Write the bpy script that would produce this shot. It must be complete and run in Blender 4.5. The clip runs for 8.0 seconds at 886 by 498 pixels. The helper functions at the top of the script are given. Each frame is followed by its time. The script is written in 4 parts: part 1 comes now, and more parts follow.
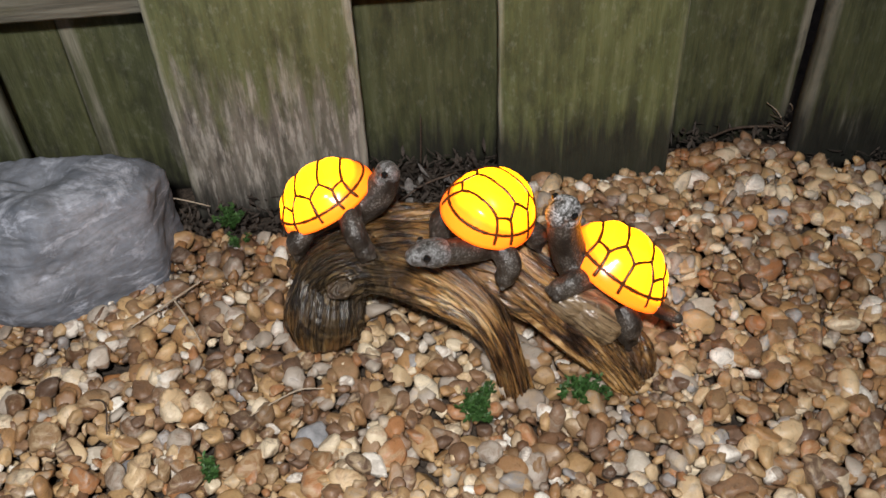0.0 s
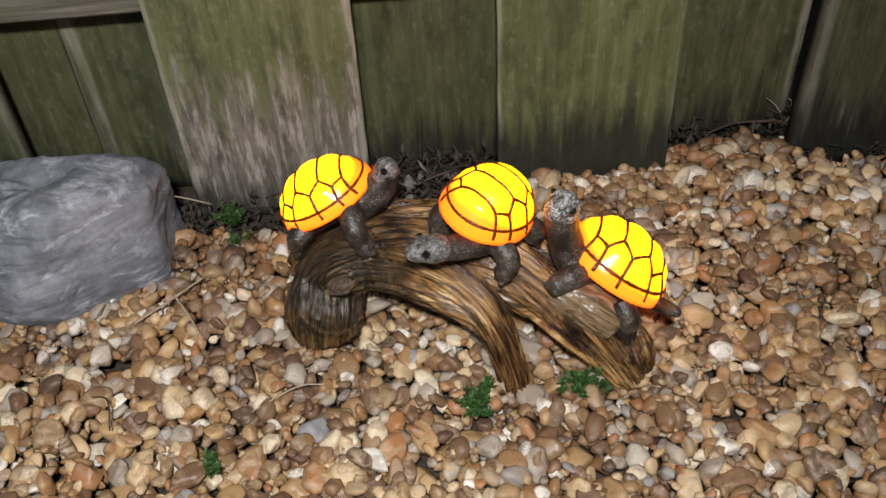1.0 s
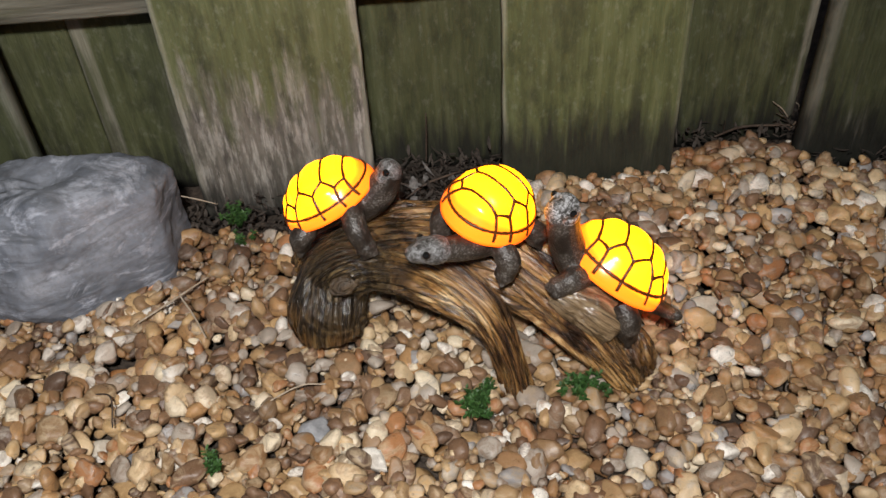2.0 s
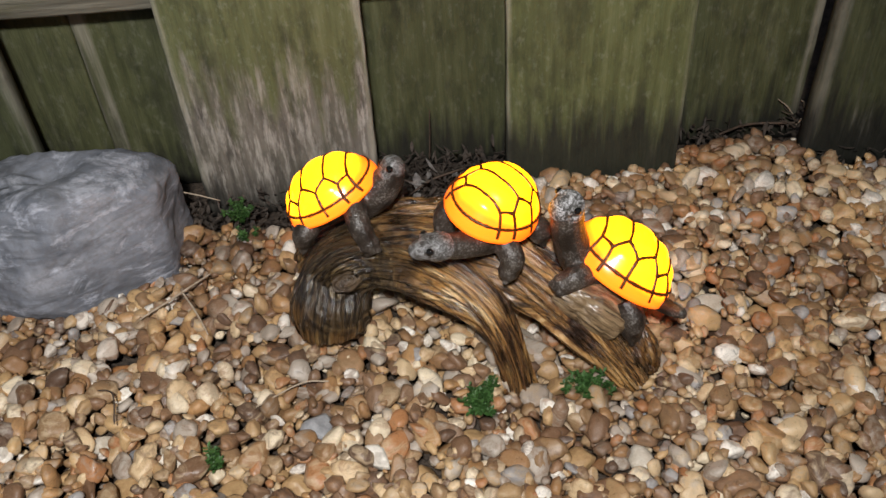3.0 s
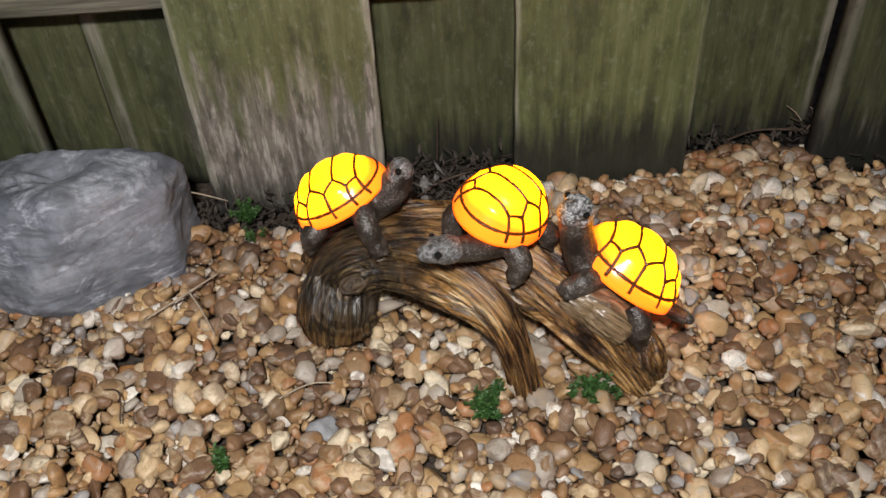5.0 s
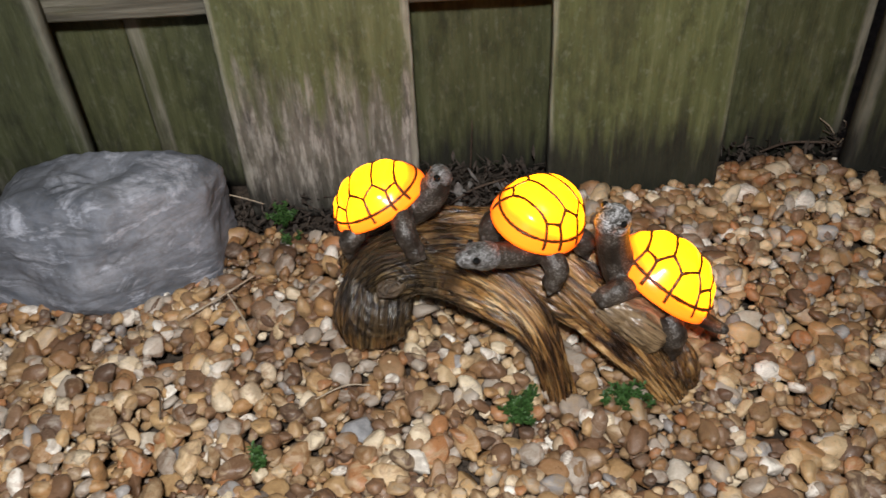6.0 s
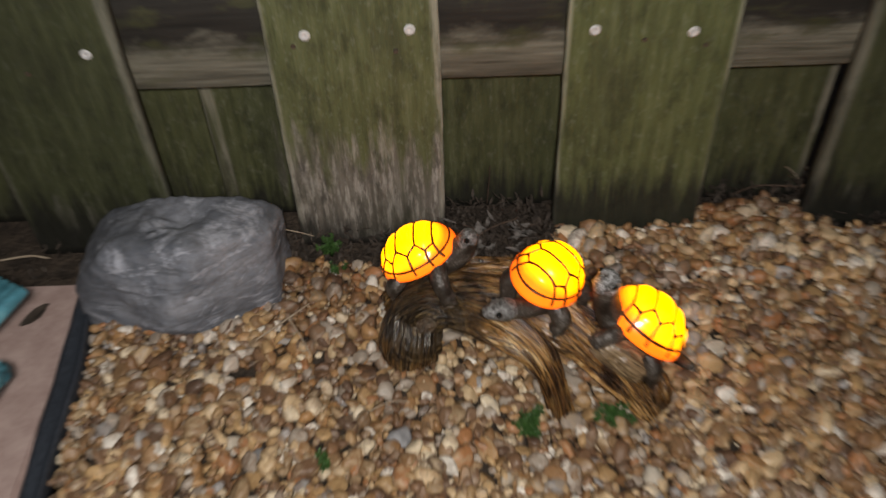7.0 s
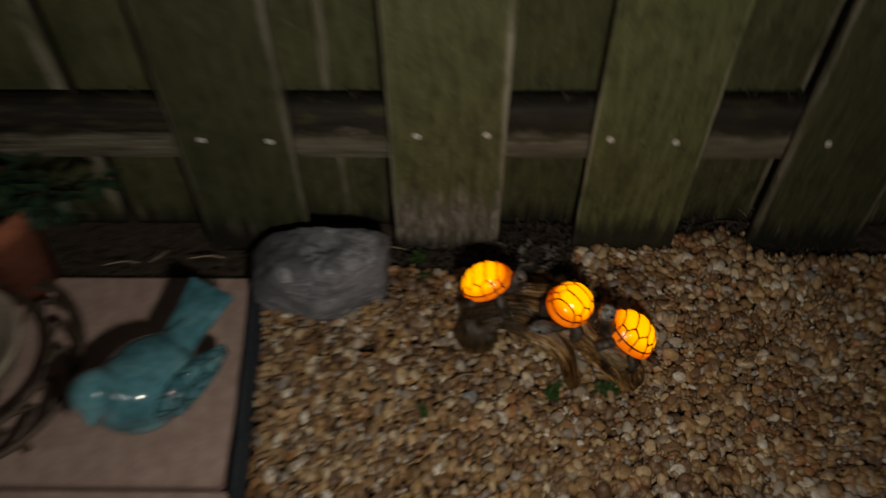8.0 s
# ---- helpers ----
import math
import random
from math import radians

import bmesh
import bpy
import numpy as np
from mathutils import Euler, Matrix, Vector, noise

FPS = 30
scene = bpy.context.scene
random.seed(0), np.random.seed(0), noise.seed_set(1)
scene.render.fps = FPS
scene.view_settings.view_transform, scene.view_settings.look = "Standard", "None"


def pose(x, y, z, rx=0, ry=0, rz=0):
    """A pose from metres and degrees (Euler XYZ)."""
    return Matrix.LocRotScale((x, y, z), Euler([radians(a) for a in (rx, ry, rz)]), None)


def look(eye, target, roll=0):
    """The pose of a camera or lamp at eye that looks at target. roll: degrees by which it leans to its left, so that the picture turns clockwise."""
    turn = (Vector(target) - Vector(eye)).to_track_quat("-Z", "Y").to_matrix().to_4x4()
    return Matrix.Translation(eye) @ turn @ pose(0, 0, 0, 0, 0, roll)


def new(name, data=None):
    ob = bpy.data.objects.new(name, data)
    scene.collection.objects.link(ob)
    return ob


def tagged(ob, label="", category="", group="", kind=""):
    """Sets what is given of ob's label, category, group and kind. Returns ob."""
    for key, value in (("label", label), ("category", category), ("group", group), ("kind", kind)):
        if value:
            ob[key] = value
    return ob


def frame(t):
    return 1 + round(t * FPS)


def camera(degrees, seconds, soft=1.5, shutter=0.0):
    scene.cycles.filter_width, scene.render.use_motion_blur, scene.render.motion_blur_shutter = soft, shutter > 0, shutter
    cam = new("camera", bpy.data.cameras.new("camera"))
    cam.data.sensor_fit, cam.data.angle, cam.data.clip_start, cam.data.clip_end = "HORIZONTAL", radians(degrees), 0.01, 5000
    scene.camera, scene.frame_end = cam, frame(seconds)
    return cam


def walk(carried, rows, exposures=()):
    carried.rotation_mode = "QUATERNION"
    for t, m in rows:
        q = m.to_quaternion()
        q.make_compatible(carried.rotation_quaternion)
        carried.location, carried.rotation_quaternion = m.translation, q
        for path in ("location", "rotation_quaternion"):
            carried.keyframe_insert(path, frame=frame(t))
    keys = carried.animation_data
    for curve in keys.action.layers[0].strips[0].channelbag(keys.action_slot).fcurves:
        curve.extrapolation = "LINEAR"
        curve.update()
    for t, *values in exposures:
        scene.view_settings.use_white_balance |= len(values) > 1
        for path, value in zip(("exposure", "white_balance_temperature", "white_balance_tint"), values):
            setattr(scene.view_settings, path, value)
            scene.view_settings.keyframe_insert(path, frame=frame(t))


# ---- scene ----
cam = camera(54.0, 8.0, shutter=1.0)
PATH = [
    (0, (0.147, 0.003, 0.445), (0.2, 1.495, -0.887), -3.5),
    (0.5, (0.144, 0.002, 0.444), (0.201, 1.487, -0.895), -3.8),
    (1, (0.149, 0.0, 0.446), (0.195, 1.488, -0.889), -4.0),
    (1.5, (0.157, -0.003, 0.447), (0.181, 1.492, -0.881), -4.3),
    (3, (0.156, -0.001, 0.444), (0.165, 1.491, -0.888), -4.3),
    (3.5, (0.157, -0.001, 0.445), (0.162, 1.492, -0.886), -4.2),
    (4, (0.155, 0.0, 0.444), (0.162, 1.493, -0.886), -3.9),
    (5.5, (0.15, -0.001, 0.446), (0.143, 1.498, -0.878), -3.7),
    (6, (0.141, -0.006, 0.45), (0.103, 1.5, -0.865), -3.8),
    (6.5, (0.139, -0.011, 0.471), (0.084, 1.481, -0.859), -3.6),
    (6.7, (0.137, -0.018, 0.528), (0.045, 1.439, -0.839), -4.1),
    (7, (0.12, -0.048, 0.605), (0.091, 1.359, -0.816), -2.8),
    (7.2, (0.129, -0.092, 0.662), (0.084, 1.311, -0.763), -3.8),
    (7.5, (0.114, -0.1, 0.784), (0.103, 1.192, -0.743), -3.6),
    (7.7, (0.105, -0.132, 0.855), (0.075, 1.129, -0.697), -3.5),
    (8, (0.05, -0.164, 1.01), (0.021, 1.015, -0.605), -0.9),
]
EXPOSURES = [(0.0, 0.0, 6500, 10), (5.6, 0.0, 6500, 10), (6.5, -0.15, 6500, 10), (6.7, -0.25, 6600, 10), (7.0, -0.60, 6900, 11), (7.5, -1.17, 7300, 10), (8.0, -1.93, 8000, 9)]
walk(cam, [(t, look(eye, target, roll)) for t, eye, target, roll in PATH], EXPOSURES)

# ---- night sky and the hand torch ----
world = bpy.data.worlds.new("night")
scene.world = world
world.use_nodes = True
world.node_tree.nodes["Background"].inputs["Color"].default_value = (0.64, 0.66, 0.78, 1)
world.node_tree.nodes["Background"].inputs["Strength"].default_value = 0.105

torch_data = bpy.data.lights.new("torch", "AREA")
torch_data.shape, torch_data.size, torch_data.energy = "DISK", 0.060, 8.45
torch_data.color = (1.0, 0.975, 0.95)
torch = new("torch", torch_data)
torch.matrix_world = look((0.135, -0.130, 0.700), (-0.16, 0.50, 0.06))


# ---- material helpers ----
class Nodes:
    def __init__(self, name):
        self.mat = bpy.data.materials.new(name)
        self.mat.use_nodes = True
        self.tree = self.mat.node_tree
        self.bsdf = self.tree.nodes["Principled BSDF"]

    def put(self, socket, value):
        if isinstance(value, bpy.types.NodeSocket):
            self.tree.links.new(value, socket)
        elif isinstance(value, (tuple, list)) and len(value) == 3 and socket.type == "RGBA":
            socket.default_value = (*value, 1)
        else:
            socket.default_value = value

    def add(self, kind, **inputs):
        node = self.tree.nodes.new(kind)
        for key, value in inputs.items():
            self.put(node.inputs[key.replace("_", " ")], value)
        return node

    def coords(self, which="Object", scale=(1, 1, 1), shift=None):
        tc = self.tree.nodes.new("ShaderNodeTexCoord")
        m = self.add("ShaderNodeMapping", Vector=tc.outputs[which], Scale=scale)
        if shift is not None:
            self.put(m.inputs["Location"], shift)
        return m.outputs[0]

    def random(self):
        return self.tree.nodes.new("ShaderNodeObjectInfo").outputs["Random"]

    def island(self):
        return self.tree.nodes.new("ShaderNodeNewGeometry").outputs["Random Per Island"]

    def noise(self, vector, scale, detail=4.0, rough=0.55, distortion=0.0):
        return self.add("ShaderNodeTexNoise", Vector=vector, Scale=scale, Detail=detail, Roughness=rough, Distortion=distortion).outputs["Fac"]

    def ramp(self, fac, stops, flat=False):
        node = self.tree.nodes.new("ShaderNodeValToRGB")
        r = node.color_ramp
        r.interpolation = "CONSTANT" if flat else "LINEAR"
        while len(r.elements) < len(stops):
            r.elements.new(0.5)
        for e, (p, c) in zip(r.elements, stops):
            e.position = p
            e.color = (*c, 1) if isinstance(c, tuple) else (c, c, c, 1)
        self.put(node.inputs["Fac"], fac)
        return node.outputs["Color"]

    def mix(self, fac, a, b, mode="MIX"):
        node = self.tree.nodes.new("ShaderNodeMix")
        node.data_type, node.blend_type = "RGBA", mode
        self.put(node.inputs["Factor"], fac)
        self.put(node.inputs[6], a)
        self.put(node.inputs[7], b)
        return node.outputs[2]

    def math(self, op, a, b=0.0, clamp=False):
        node = self.tree.nodes.new("ShaderNodeMath")
        node.operation, node.use_clamp = op, clamp
        self.put(node.inputs[0], a)
        self.put(node.inputs[1], b)
        return node.outputs[0]

    def axis(self, vector, index):
        return self.add("ShaderNodeSeparateXYZ", Vector=vector).outputs[index]

    def bump(self, height, strength, distance, under=None):
        node = self.add("ShaderNodeBump", Height=height, Strength=strength, Distance=distance)
        if under is not None:
            self.put(node.inputs["Normal"], under)
        return node.outputs[0]

    def done(self, **inputs):
        for key, value in inputs.items():
            self.put(self.bsdf.inputs[key.replace("_", " ")], value)
        return self.mat


def fence_wood(name, green, bare, rot, damp=(1.0, 1.0, 1.0)):
    """Weathered board: algae above, bare grey grain below, ragged dark rot at the foot. damp is a plain factor on the
    whole colour.
    """
    n = Nodes(name)
    rnd = n.math("MULTIPLY", n.random(), 37.0)
    shift = n.add("ShaderNodeCombineXYZ", X=rnd, Y=rnd, Z=rnd).outputs[0]
    grain = n.noise(n.coords(scale=(130, 130, 13), shift=shift), 1.0, 6, 0.65)
    fibre = n.noise(n.coords(scale=(420, 420, 22), shift=shift), 1.0, 3, 0.6)
    blotch = n.noise(n.coords(scale=(14, 14, 7), shift=shift), 1.0, 5, 0.6)
    speck = n.noise(n.coords(scale=(190, 190, 110), shift=shift), 1.0, 3, 0.7)
    streak = n.noise(n.coords(scale=(75, 75, 6), shift=shift), 1.0, 4, 0.6)
    mottle = n.noise(n.coords(scale=(55, 55, 26), shift=shift), 1.0, 6, 0.7)
    z = n.axis(n.coords(), 2)
    wood = n.ramp(grain, [(0.25, (0.080, 0.069, 0.055)), (0.5, (0.162, 0.142, 0.114)), (0.78, (0.29, 0.265, 0.215))])
    algae = n.ramp(grain, [(0.25, (0.060, 0.067, 0.026)), (0.5, (0.100, 0.109, 0.043)), (0.8, (0.175, 0.182, 0.090))])
    high = n.math("ADD", n.math("MULTIPLY", z, green), n.math("MULTIPLY", n.math("ADD", blotch, streak), 1.35))
    mask = n.ramp(n.math("ADD", high, bare), [(0.38, 0.0), (0.72, 1.0)])
    colour = n.mix(mask, wood, algae)
    colour = n.mix(n.ramp(speck, [(0.54, 0.0), (0.74, 0.4)]), colour, (0.27, 0.27, 0.20))
    pale = n.noise(n.coords(scale=(150, 150, 24), shift=shift), 1.0, 5, 0.7)
    colour = n.mix(n.math("MULTIPLY", n.ramp(pale, [(0.48, 0.0), (0.60, 0.85)]), n.math("SUBTRACT", 1.0, mask)), colour, (0.43, 0.395, 0.335))
    across = n.math("ABSOLUTE", n.axis(n.coords(), 0))
    worn = n.math("MULTIPLY", n.ramp(across, [(0.0680, 0.0), (0.0703, 1.0)]), n.ramp(streak, [(0.40, 0.1), (0.56, 0.85)]))
    colour = n.mix(worn, colour, (0.40, 0.37, 0.29))
    drip = n.math("SUBTRACT", n.math("ADD", n.math("MULTIPLY", streak, 0.16), n.math("MULTIPLY", blotch, 0.05)), z)
    foot = n.ramp(n.math("ADD", drip, rot), [(0.055, 0.0), (0.095, 0.9)])
    colour = n.mix(foot, colour, (0.018, 0.017, 0.013))
    colour = n.mix(1.0, colour, n.ramp(mottle, [(0.30, 0.45), (0.50, 0.95), (0.70, 1.0)]), "MULTIPLY")
    dark = n.ramp(blotch, [(0.28, 0.65), (0.46, 0.0)])
    colour = n.mix(dark, colour, (0.045, 0.046, 0.022))
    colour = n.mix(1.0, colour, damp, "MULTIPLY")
    b = n.bump(fibre, 0.35, 0.0012)
    b = n.bump(grain, 0.55, 0.003, b)
    return n.done(Base_Color=colour, Roughness=n.ramp(speck, [(0.3, 0.62), (0.7, 0.86)]), Normal=b)


PICKET_GREEN = fence_wood("mossy_picket_wood", 3.2, -0.56, 0.018, (1.10, 1.18, 1.14))
PICKET_BARE = fence_wood("half_bare_picket_wood", 5.4, -1.24, -0.020, (1.10, 1.13, 1.18))
# same picket wood at about half brightness, for the first and fourth pickets
PICKET_DARK = fence_wood("dark_picket_wood", 3.0, -0.68, 0.010, (0.52, 0.55, 0.56))
# back boards: whole colour at about three quarters
BOARD_BACK = fence_wood("dark_back_board_wood", 2.2, -0.52, -0.020, (0.74, 0.75, 0.76))


def rail_wood():
    n = Nodes("rail_wood")
    grain = n.noise(n.coords(scale=(8, 150, 150)), 1.0, 6, 0.65)
    blot = n.noise(n.coords(scale=(18, 60, 40)), 1.0, 5, 0.65)
    z = n.axis(n.coords(), 2)
    wood = n.ramp(grain, [(0.3, (0.065, 0.060, 0.045)), (0.55, (0.19, 0.18, 0.14)), (0.75, (0.33, 0.32, 0.26))])
    wet = n.ramp(grain, [(0.35, (0.010, 0.009, 0.007)), (0.66, (0.030, 0.026, 0.021)), (0.82, (0.12, 0.105, 0.09))])
    edge = n.ramp(n.math("ADD", z, n.math("MULTIPLY", blot, 0.055)), [(0.062, 0.0), (0.078, 1.0)])
    colour = n.mix(edge, wood, wet)
    colour = n.mix(n.ramp(blot, [(0.52, 0.0), (0.66, 0.45)]), colour, (0.085, 0.09, 0.03))
    return n.done(Base_Color=colour, Roughness=0.75, Normal=n.bump(grain, 0.6, 0.003))


RAIL = rail_wood()


def plain(name, low, high, scale, rough=0.6, bump=0.3, depth=0.001, detail=4.0, metal=0.0, coat=0.0):
    n = Nodes(name)
    a = n.noise(n.coords(), scale, detail, 0.6)
    b = n.noise(n.coords(), scale * 5.3, 3, 0.6)
    fac = n.math("ADD", n.math("MULTIPLY", a, 0.7), n.math("MULTIPLY", b, 0.3))
    colour = n.ramp(fac, [(0.36, low), (0.64, high)])
    nor = n.bump(b, bump, depth, n.bump(a, bump, depth * 3))
    return n.done(Base_Color=colour, Roughness=rough, Normal=nor, Metallic=metal, Coat_Weight=coat)


def pebble_material(name, by_island=True):
    n = Nodes(name)
    pick = n.island() if by_island else n.random()
    hue = n.ramp(pick, [
        (0.0, (0.33, 0.185, 0.085)), (0.09, (0.43, 0.28, 0.14)), (0.18, (0.20, 0.112, 0.062)), (0.27, (0.66, 0.49, 0.29)),
        (0.34, (0.44, 0.25, 0.108)), (0.43, (0.24, 0.145, 0.085)), (0.52, (0.29, 0.18, 0.092)), (0.61, (0.56, 0.37, 0.18)),
        (0.69, (0.44, 0.38, 0.315)), (0.77, (0.14, 0.085, 0.056)), (0.83, (0.80, 0.68, 0.49)), (0.88, (0.43, 0.20, 0.085)),
        (0.925, (0.37, 0.355, 0.345)), (0.955, (0.88, 0.83, 0.74))], flat=True)
    own = n.math("MULTIPLY", pick, 91.0)
    shift = n.add("ShaderNodeCombineXYZ", X=own, Y=own, Z=own).outputs[0]
    band = n.noise(n.coords(scale=(1, 1, 2.5), shift=shift), 75.0, 5, 0.65, 1.2)
    mottle = n.noise(n.coords(shift=shift), 190.0, 6, 0.68, 0.8)
    fine = n.noise(n.coords(shift=shift), 820.0, 4, 0.65)
    second = n.ramp(n.math("FRACT", n.math("MULTIPLY", pick, 17.3)), [(0.0, (0.20, 0.115, 0.065)), (0.30, (0.58, 0.45, 0.29)), (0.62, (0.36, 0.20, 0.10)), (0.82, (0.40, 0.35, 0.29))], flat=True)
    colour = n.mix(n.ramp(band, [(0.47, 0.0), (0.62, 0.65)]), hue, second)
    colour = n.mix(1.0, colour, n.ramp(mottle, [(0.28, 0.55), (0.44, 0.95), (0.66, 1.0)]), "MULTIPLY")
    colour = n.mix(n.ramp(fine, [(0.56, 0.0), (0.72, 0.22)]), colour, (0.58, 0.50, 0.39))
    colour = n.mix(n.ramp(fine, [(0.28, 0.35), (0.42, 0.0)]), colour, (0.07, 0.05, 0.038))
    if by_island:
        damp = n.noise(n.coords(scale=(1, 1, 0)), 11.0, 4, 0.6)
        colour = n.mix(1.0, colour, n.ramp(damp, [(0.34, (0.62, 0.56, 0.52)), (0.52, (1.0, 1.0, 1.0)), (0.70, (1.14, 1.14, 1.14))]), "MULTIPLY")
    nor = n.bump(fine, 0.25, 0.0006, n.bump(mottle, 0.4, 0.0016))
    return n.done(Base_Color=colour, Roughness=n.ramp(mottle, [(0.35, 0.27), (0.65, 0.55)]), Normal=nor)


GRAVEL = pebble_material("river_gravel")
PEBBLE = pebble_material("river_pebble", False)
SOIL = plain("dark_soil", (0.030, 0.022, 0.016), (0.085, 0.062, 0.044), 60, 0.9, 0.8, 0.004)
GREY_STONE = plain("grey_pebble", (0.20, 0.205, 0.215), (0.36, 0.36, 0.37), 110, 0.55, 0.3)
PALE_STONE = plain("pale_pebble", (0.46, 0.40, 0.31), (0.68, 0.63, 0.54), 120, 0.5, 0.3)
TAN_STONE = plain("tan_pebble", (0.32, 0.19, 0.085), (0.50, 0.34, 0.17), 120, 0.45, 0.3)
BROWN_STONE = plain("brown_pebble", (0.11, 0.065, 0.040), (0.23, 0.135, 0.085), 120, 0.45, 0.3)
RUST_STONE = plain("rust_pebble", (0.27, 0.115, 0.04), (0.43, 0.21, 0.08), 120, 0.45, 0.3)


def boulder_material():
    n = Nodes("grey_boulder_stone")
    big = n.noise(n.coords(scale=(1, 1, 1.6)), 14.0, 6, 0.6, 0.5)
    layer = n.noise(n.coords(scale=(11, 16, 75)), 1.0, 6, 0.68, 0.8)
    fine = n.noise(n.coords(), 260.0, 4, 0.65)
    patch = n.noise(n.coords(scale=(0.8, 0.8, 2.0), shift=(3.1, 0.7, 5.0)), 30.0, 7, 0.70, 0.6)
    colour = n.ramp(big, [(0.32, (0.052, 0.060, 0.074)), (0.43, (0.145, 0.160, 0.192)), (0.56, (0.235, 0.250, 0.288)), (0.72, (0.33, 0.341, 0.380))])
    colour = n.mix(n.ramp(layer, [(0.36, 0.80), (0.50, 0.0)]), colour, (0.075, 0.082, 0.095))
    colour = n.mix(n.ramp(patch, [(0.54, 0.0), (0.64, 0.75)]), colour, (0.50, 0.525, 0.60))
    colour = n.mix(n.ramp(fine, [(0.40, 0.35), (0.56, 0.0)]), colour, (0.13, 0.13, 0.135))
    nor = n.bump(fine, 0.3, 0.001, n.bump(layer, 0.5, 0.004))
    return n.done(Base_Color=colour, Roughness=0.72, Normal=nor)


BOULDER = boulder_material()


def log_material(name, wash, gilt, butt=None):
    """Painted carved grain: sharp dark grooves, gold dry-brushed where gilt is low."""
    n = Nodes(name)
    fine = n.noise(n.coords("UV", (1100, 34, 1)), 1.0, 5, 0.7, 1.2)
    lines = n.noise(n.coords("UV", (210, 15, 1)), 1.0, 7, 0.70, 2.6)
    broad = n.noise(n.coords("UV", (70, 19, 1)), 1.0, 5, 0.6, 1.8)
    blot = n.noise(n.coords(), 34.0, 6, 0.68, 0.6)
    speck = n.noise(n.coords(), 420.0, 4, 0.7)
    rift = n.math("ABSOLUTE", n.math("SUBTRACT", n.noise(n.coords("UV", (95, 7, 1)), 1.0, 6, 0.62, 1.8), 0.5))
    groove = n.ramp(rift, [(0.006, 0.0), (0.030, 1.0)])
    fac = n.math("ADD", n.math("MULTIPLY", fine, 0.12), n.math("ADD", n.math("MULTIPLY", lines, 0.30), n.math("MULTIPLY", broad, 0.58)))
    gold = n.ramp(fac, [(0.39, (0.022, 0.009, 0.004)), (0.45, (0.105, 0.046, 0.015)), (0.50, (0.275, 0.135, 0.042)), (0.56, (0.50, 0.275, 0.090)), (0.65, (0.82, 0.60, 0.32))])
    umber = n.ramp(fac, [(0.36, (0.012, 0.007, 0.004)), (0.46, (0.062, 0.032, 0.014)), (0.54, (0.125, 0.070, 0.031)), (0.66, (0.28, 0.19, 0.105))])
    colour = n.mix(n.ramp(blot, [(gilt, 0.0), (gilt + 0.12, 1.0)]), umber, gold)
    if butt is not None:
        away = n.tree.nodes.new("ShaderNodeVectorMath")
        away.operation = "DISTANCE"
        n.put(away.inputs[0], n.coords())
        n.put(away.inputs[1], butt)
        rings = n.add("ShaderNodeCombineXYZ", X=n.math("MULTIPLY", away.outputs["Value"], 330.0), Y=n.math("MULTIPLY", broad, 1.3), Z=n.math("MULTIPLY", blot, 2.2)).outputs[0]
        swirl = n.noise(rings, 1.0, 5, 0.62, 0.5)
        olive = n.ramp(swirl, [(0.34, (0.016, 0.010, 0.005)), (0.46, (0.058, 0.037, 0.016)), (0.56, (0.105, 0.068, 0.029)), (0.70, (0.26, 0.185, 0.090))])
        gone = n.math("ADD", away.outputs["Value"], n.math("MULTIPLY", n.math("SUBTRACT", blot, 0.5), 0.06))
        colour = n.mix(n.ramp(gone, [(0.030, 0.0), (0.066, 1.0)]), olive, colour)
    colour = n.mix(n.ramp(speck, [(0.30, 0.7), (0.41, 0.0)]), colour, (0.016, 0.010, 0.006))
    colour = n.mix(n.math("MULTIPLY", n.ramp(rift, [(0.010, 1.0), (0.045, 0.0)]), n.ramp(blot, [(0.40, 0.9), (0.60, 0.45)])), colour, (0.010, 0.006, 0.004))
    colour = n.mix(1.0, colour, wash, "MULTIPLY")
    nor = n.bump(fine, 0.4, 0.0010, n.bump(lines, 0.9, 0.0030, n.bump(groove, 1.0, 0.0014)))
    return n.done(Base_Color=colour, Roughness=n.ramp(lines, [(0.38, 0.20), (0.65, 0.34)]), Normal=nor, Coat_Weight=0.55, Coat_Roughness=0.24, Coat_Normal=n.bump(lines, 0.5, 0.0014))


KNOT_PLACE = (-0.076, 0.009, 0.056)
LOG = log_material("golden_painted_log", (1.0, 1.0, 1.0), 0.30, KNOT_PLACE)
LOG_TRUNK = log_material("olive_painted_trunk", (0.78, 0.76, 0.70), 0.42, KNOT_PLACE)
LOG_DARK = log_material("dark_stained_log", (0.70, 0.64, 0.54), 0.46)
KNOT_WOOD = plain("weathered_knot", (0.014, 0.009, 0.006), (0.12, 0.080, 0.044), 200, 0.35, 0.6, 0.0012)


def stub_material():
    """Bare sawn wood, pale with short dark cracks."""
    n = Nodes("pale_cut_log")
    grain = n.noise(n.coords("UV", (190, 26, 1)), 1.0, 6, 0.68, 1.6)
    fleck = n.noise(n.coords("UV", (520, 60, 1)), 1.0, 4, 0.7, 1.0)
    colour = n.ramp(grain, [(0.36, (0.07, 0.045, 0.022)), (0.47, (0.20, 0.130, 0.066)), (0.66, (0.40, 0.29, 0.165))])
    colour = n.mix(n.ramp(fleck, [(0.33, 0.85), (0.42, 0.0)]), colour, (0.02, 0.012, 0.007))
    return n.done(Base_Color=colour, Roughness=0.36, Normal=n.bump(fleck, 0.6, 0.001, n.bump(grain, 0.8, 0.0022)), Coat_Weight=0.4, Coat_Roughness=0.25)


LOG_PALE = stub_material()


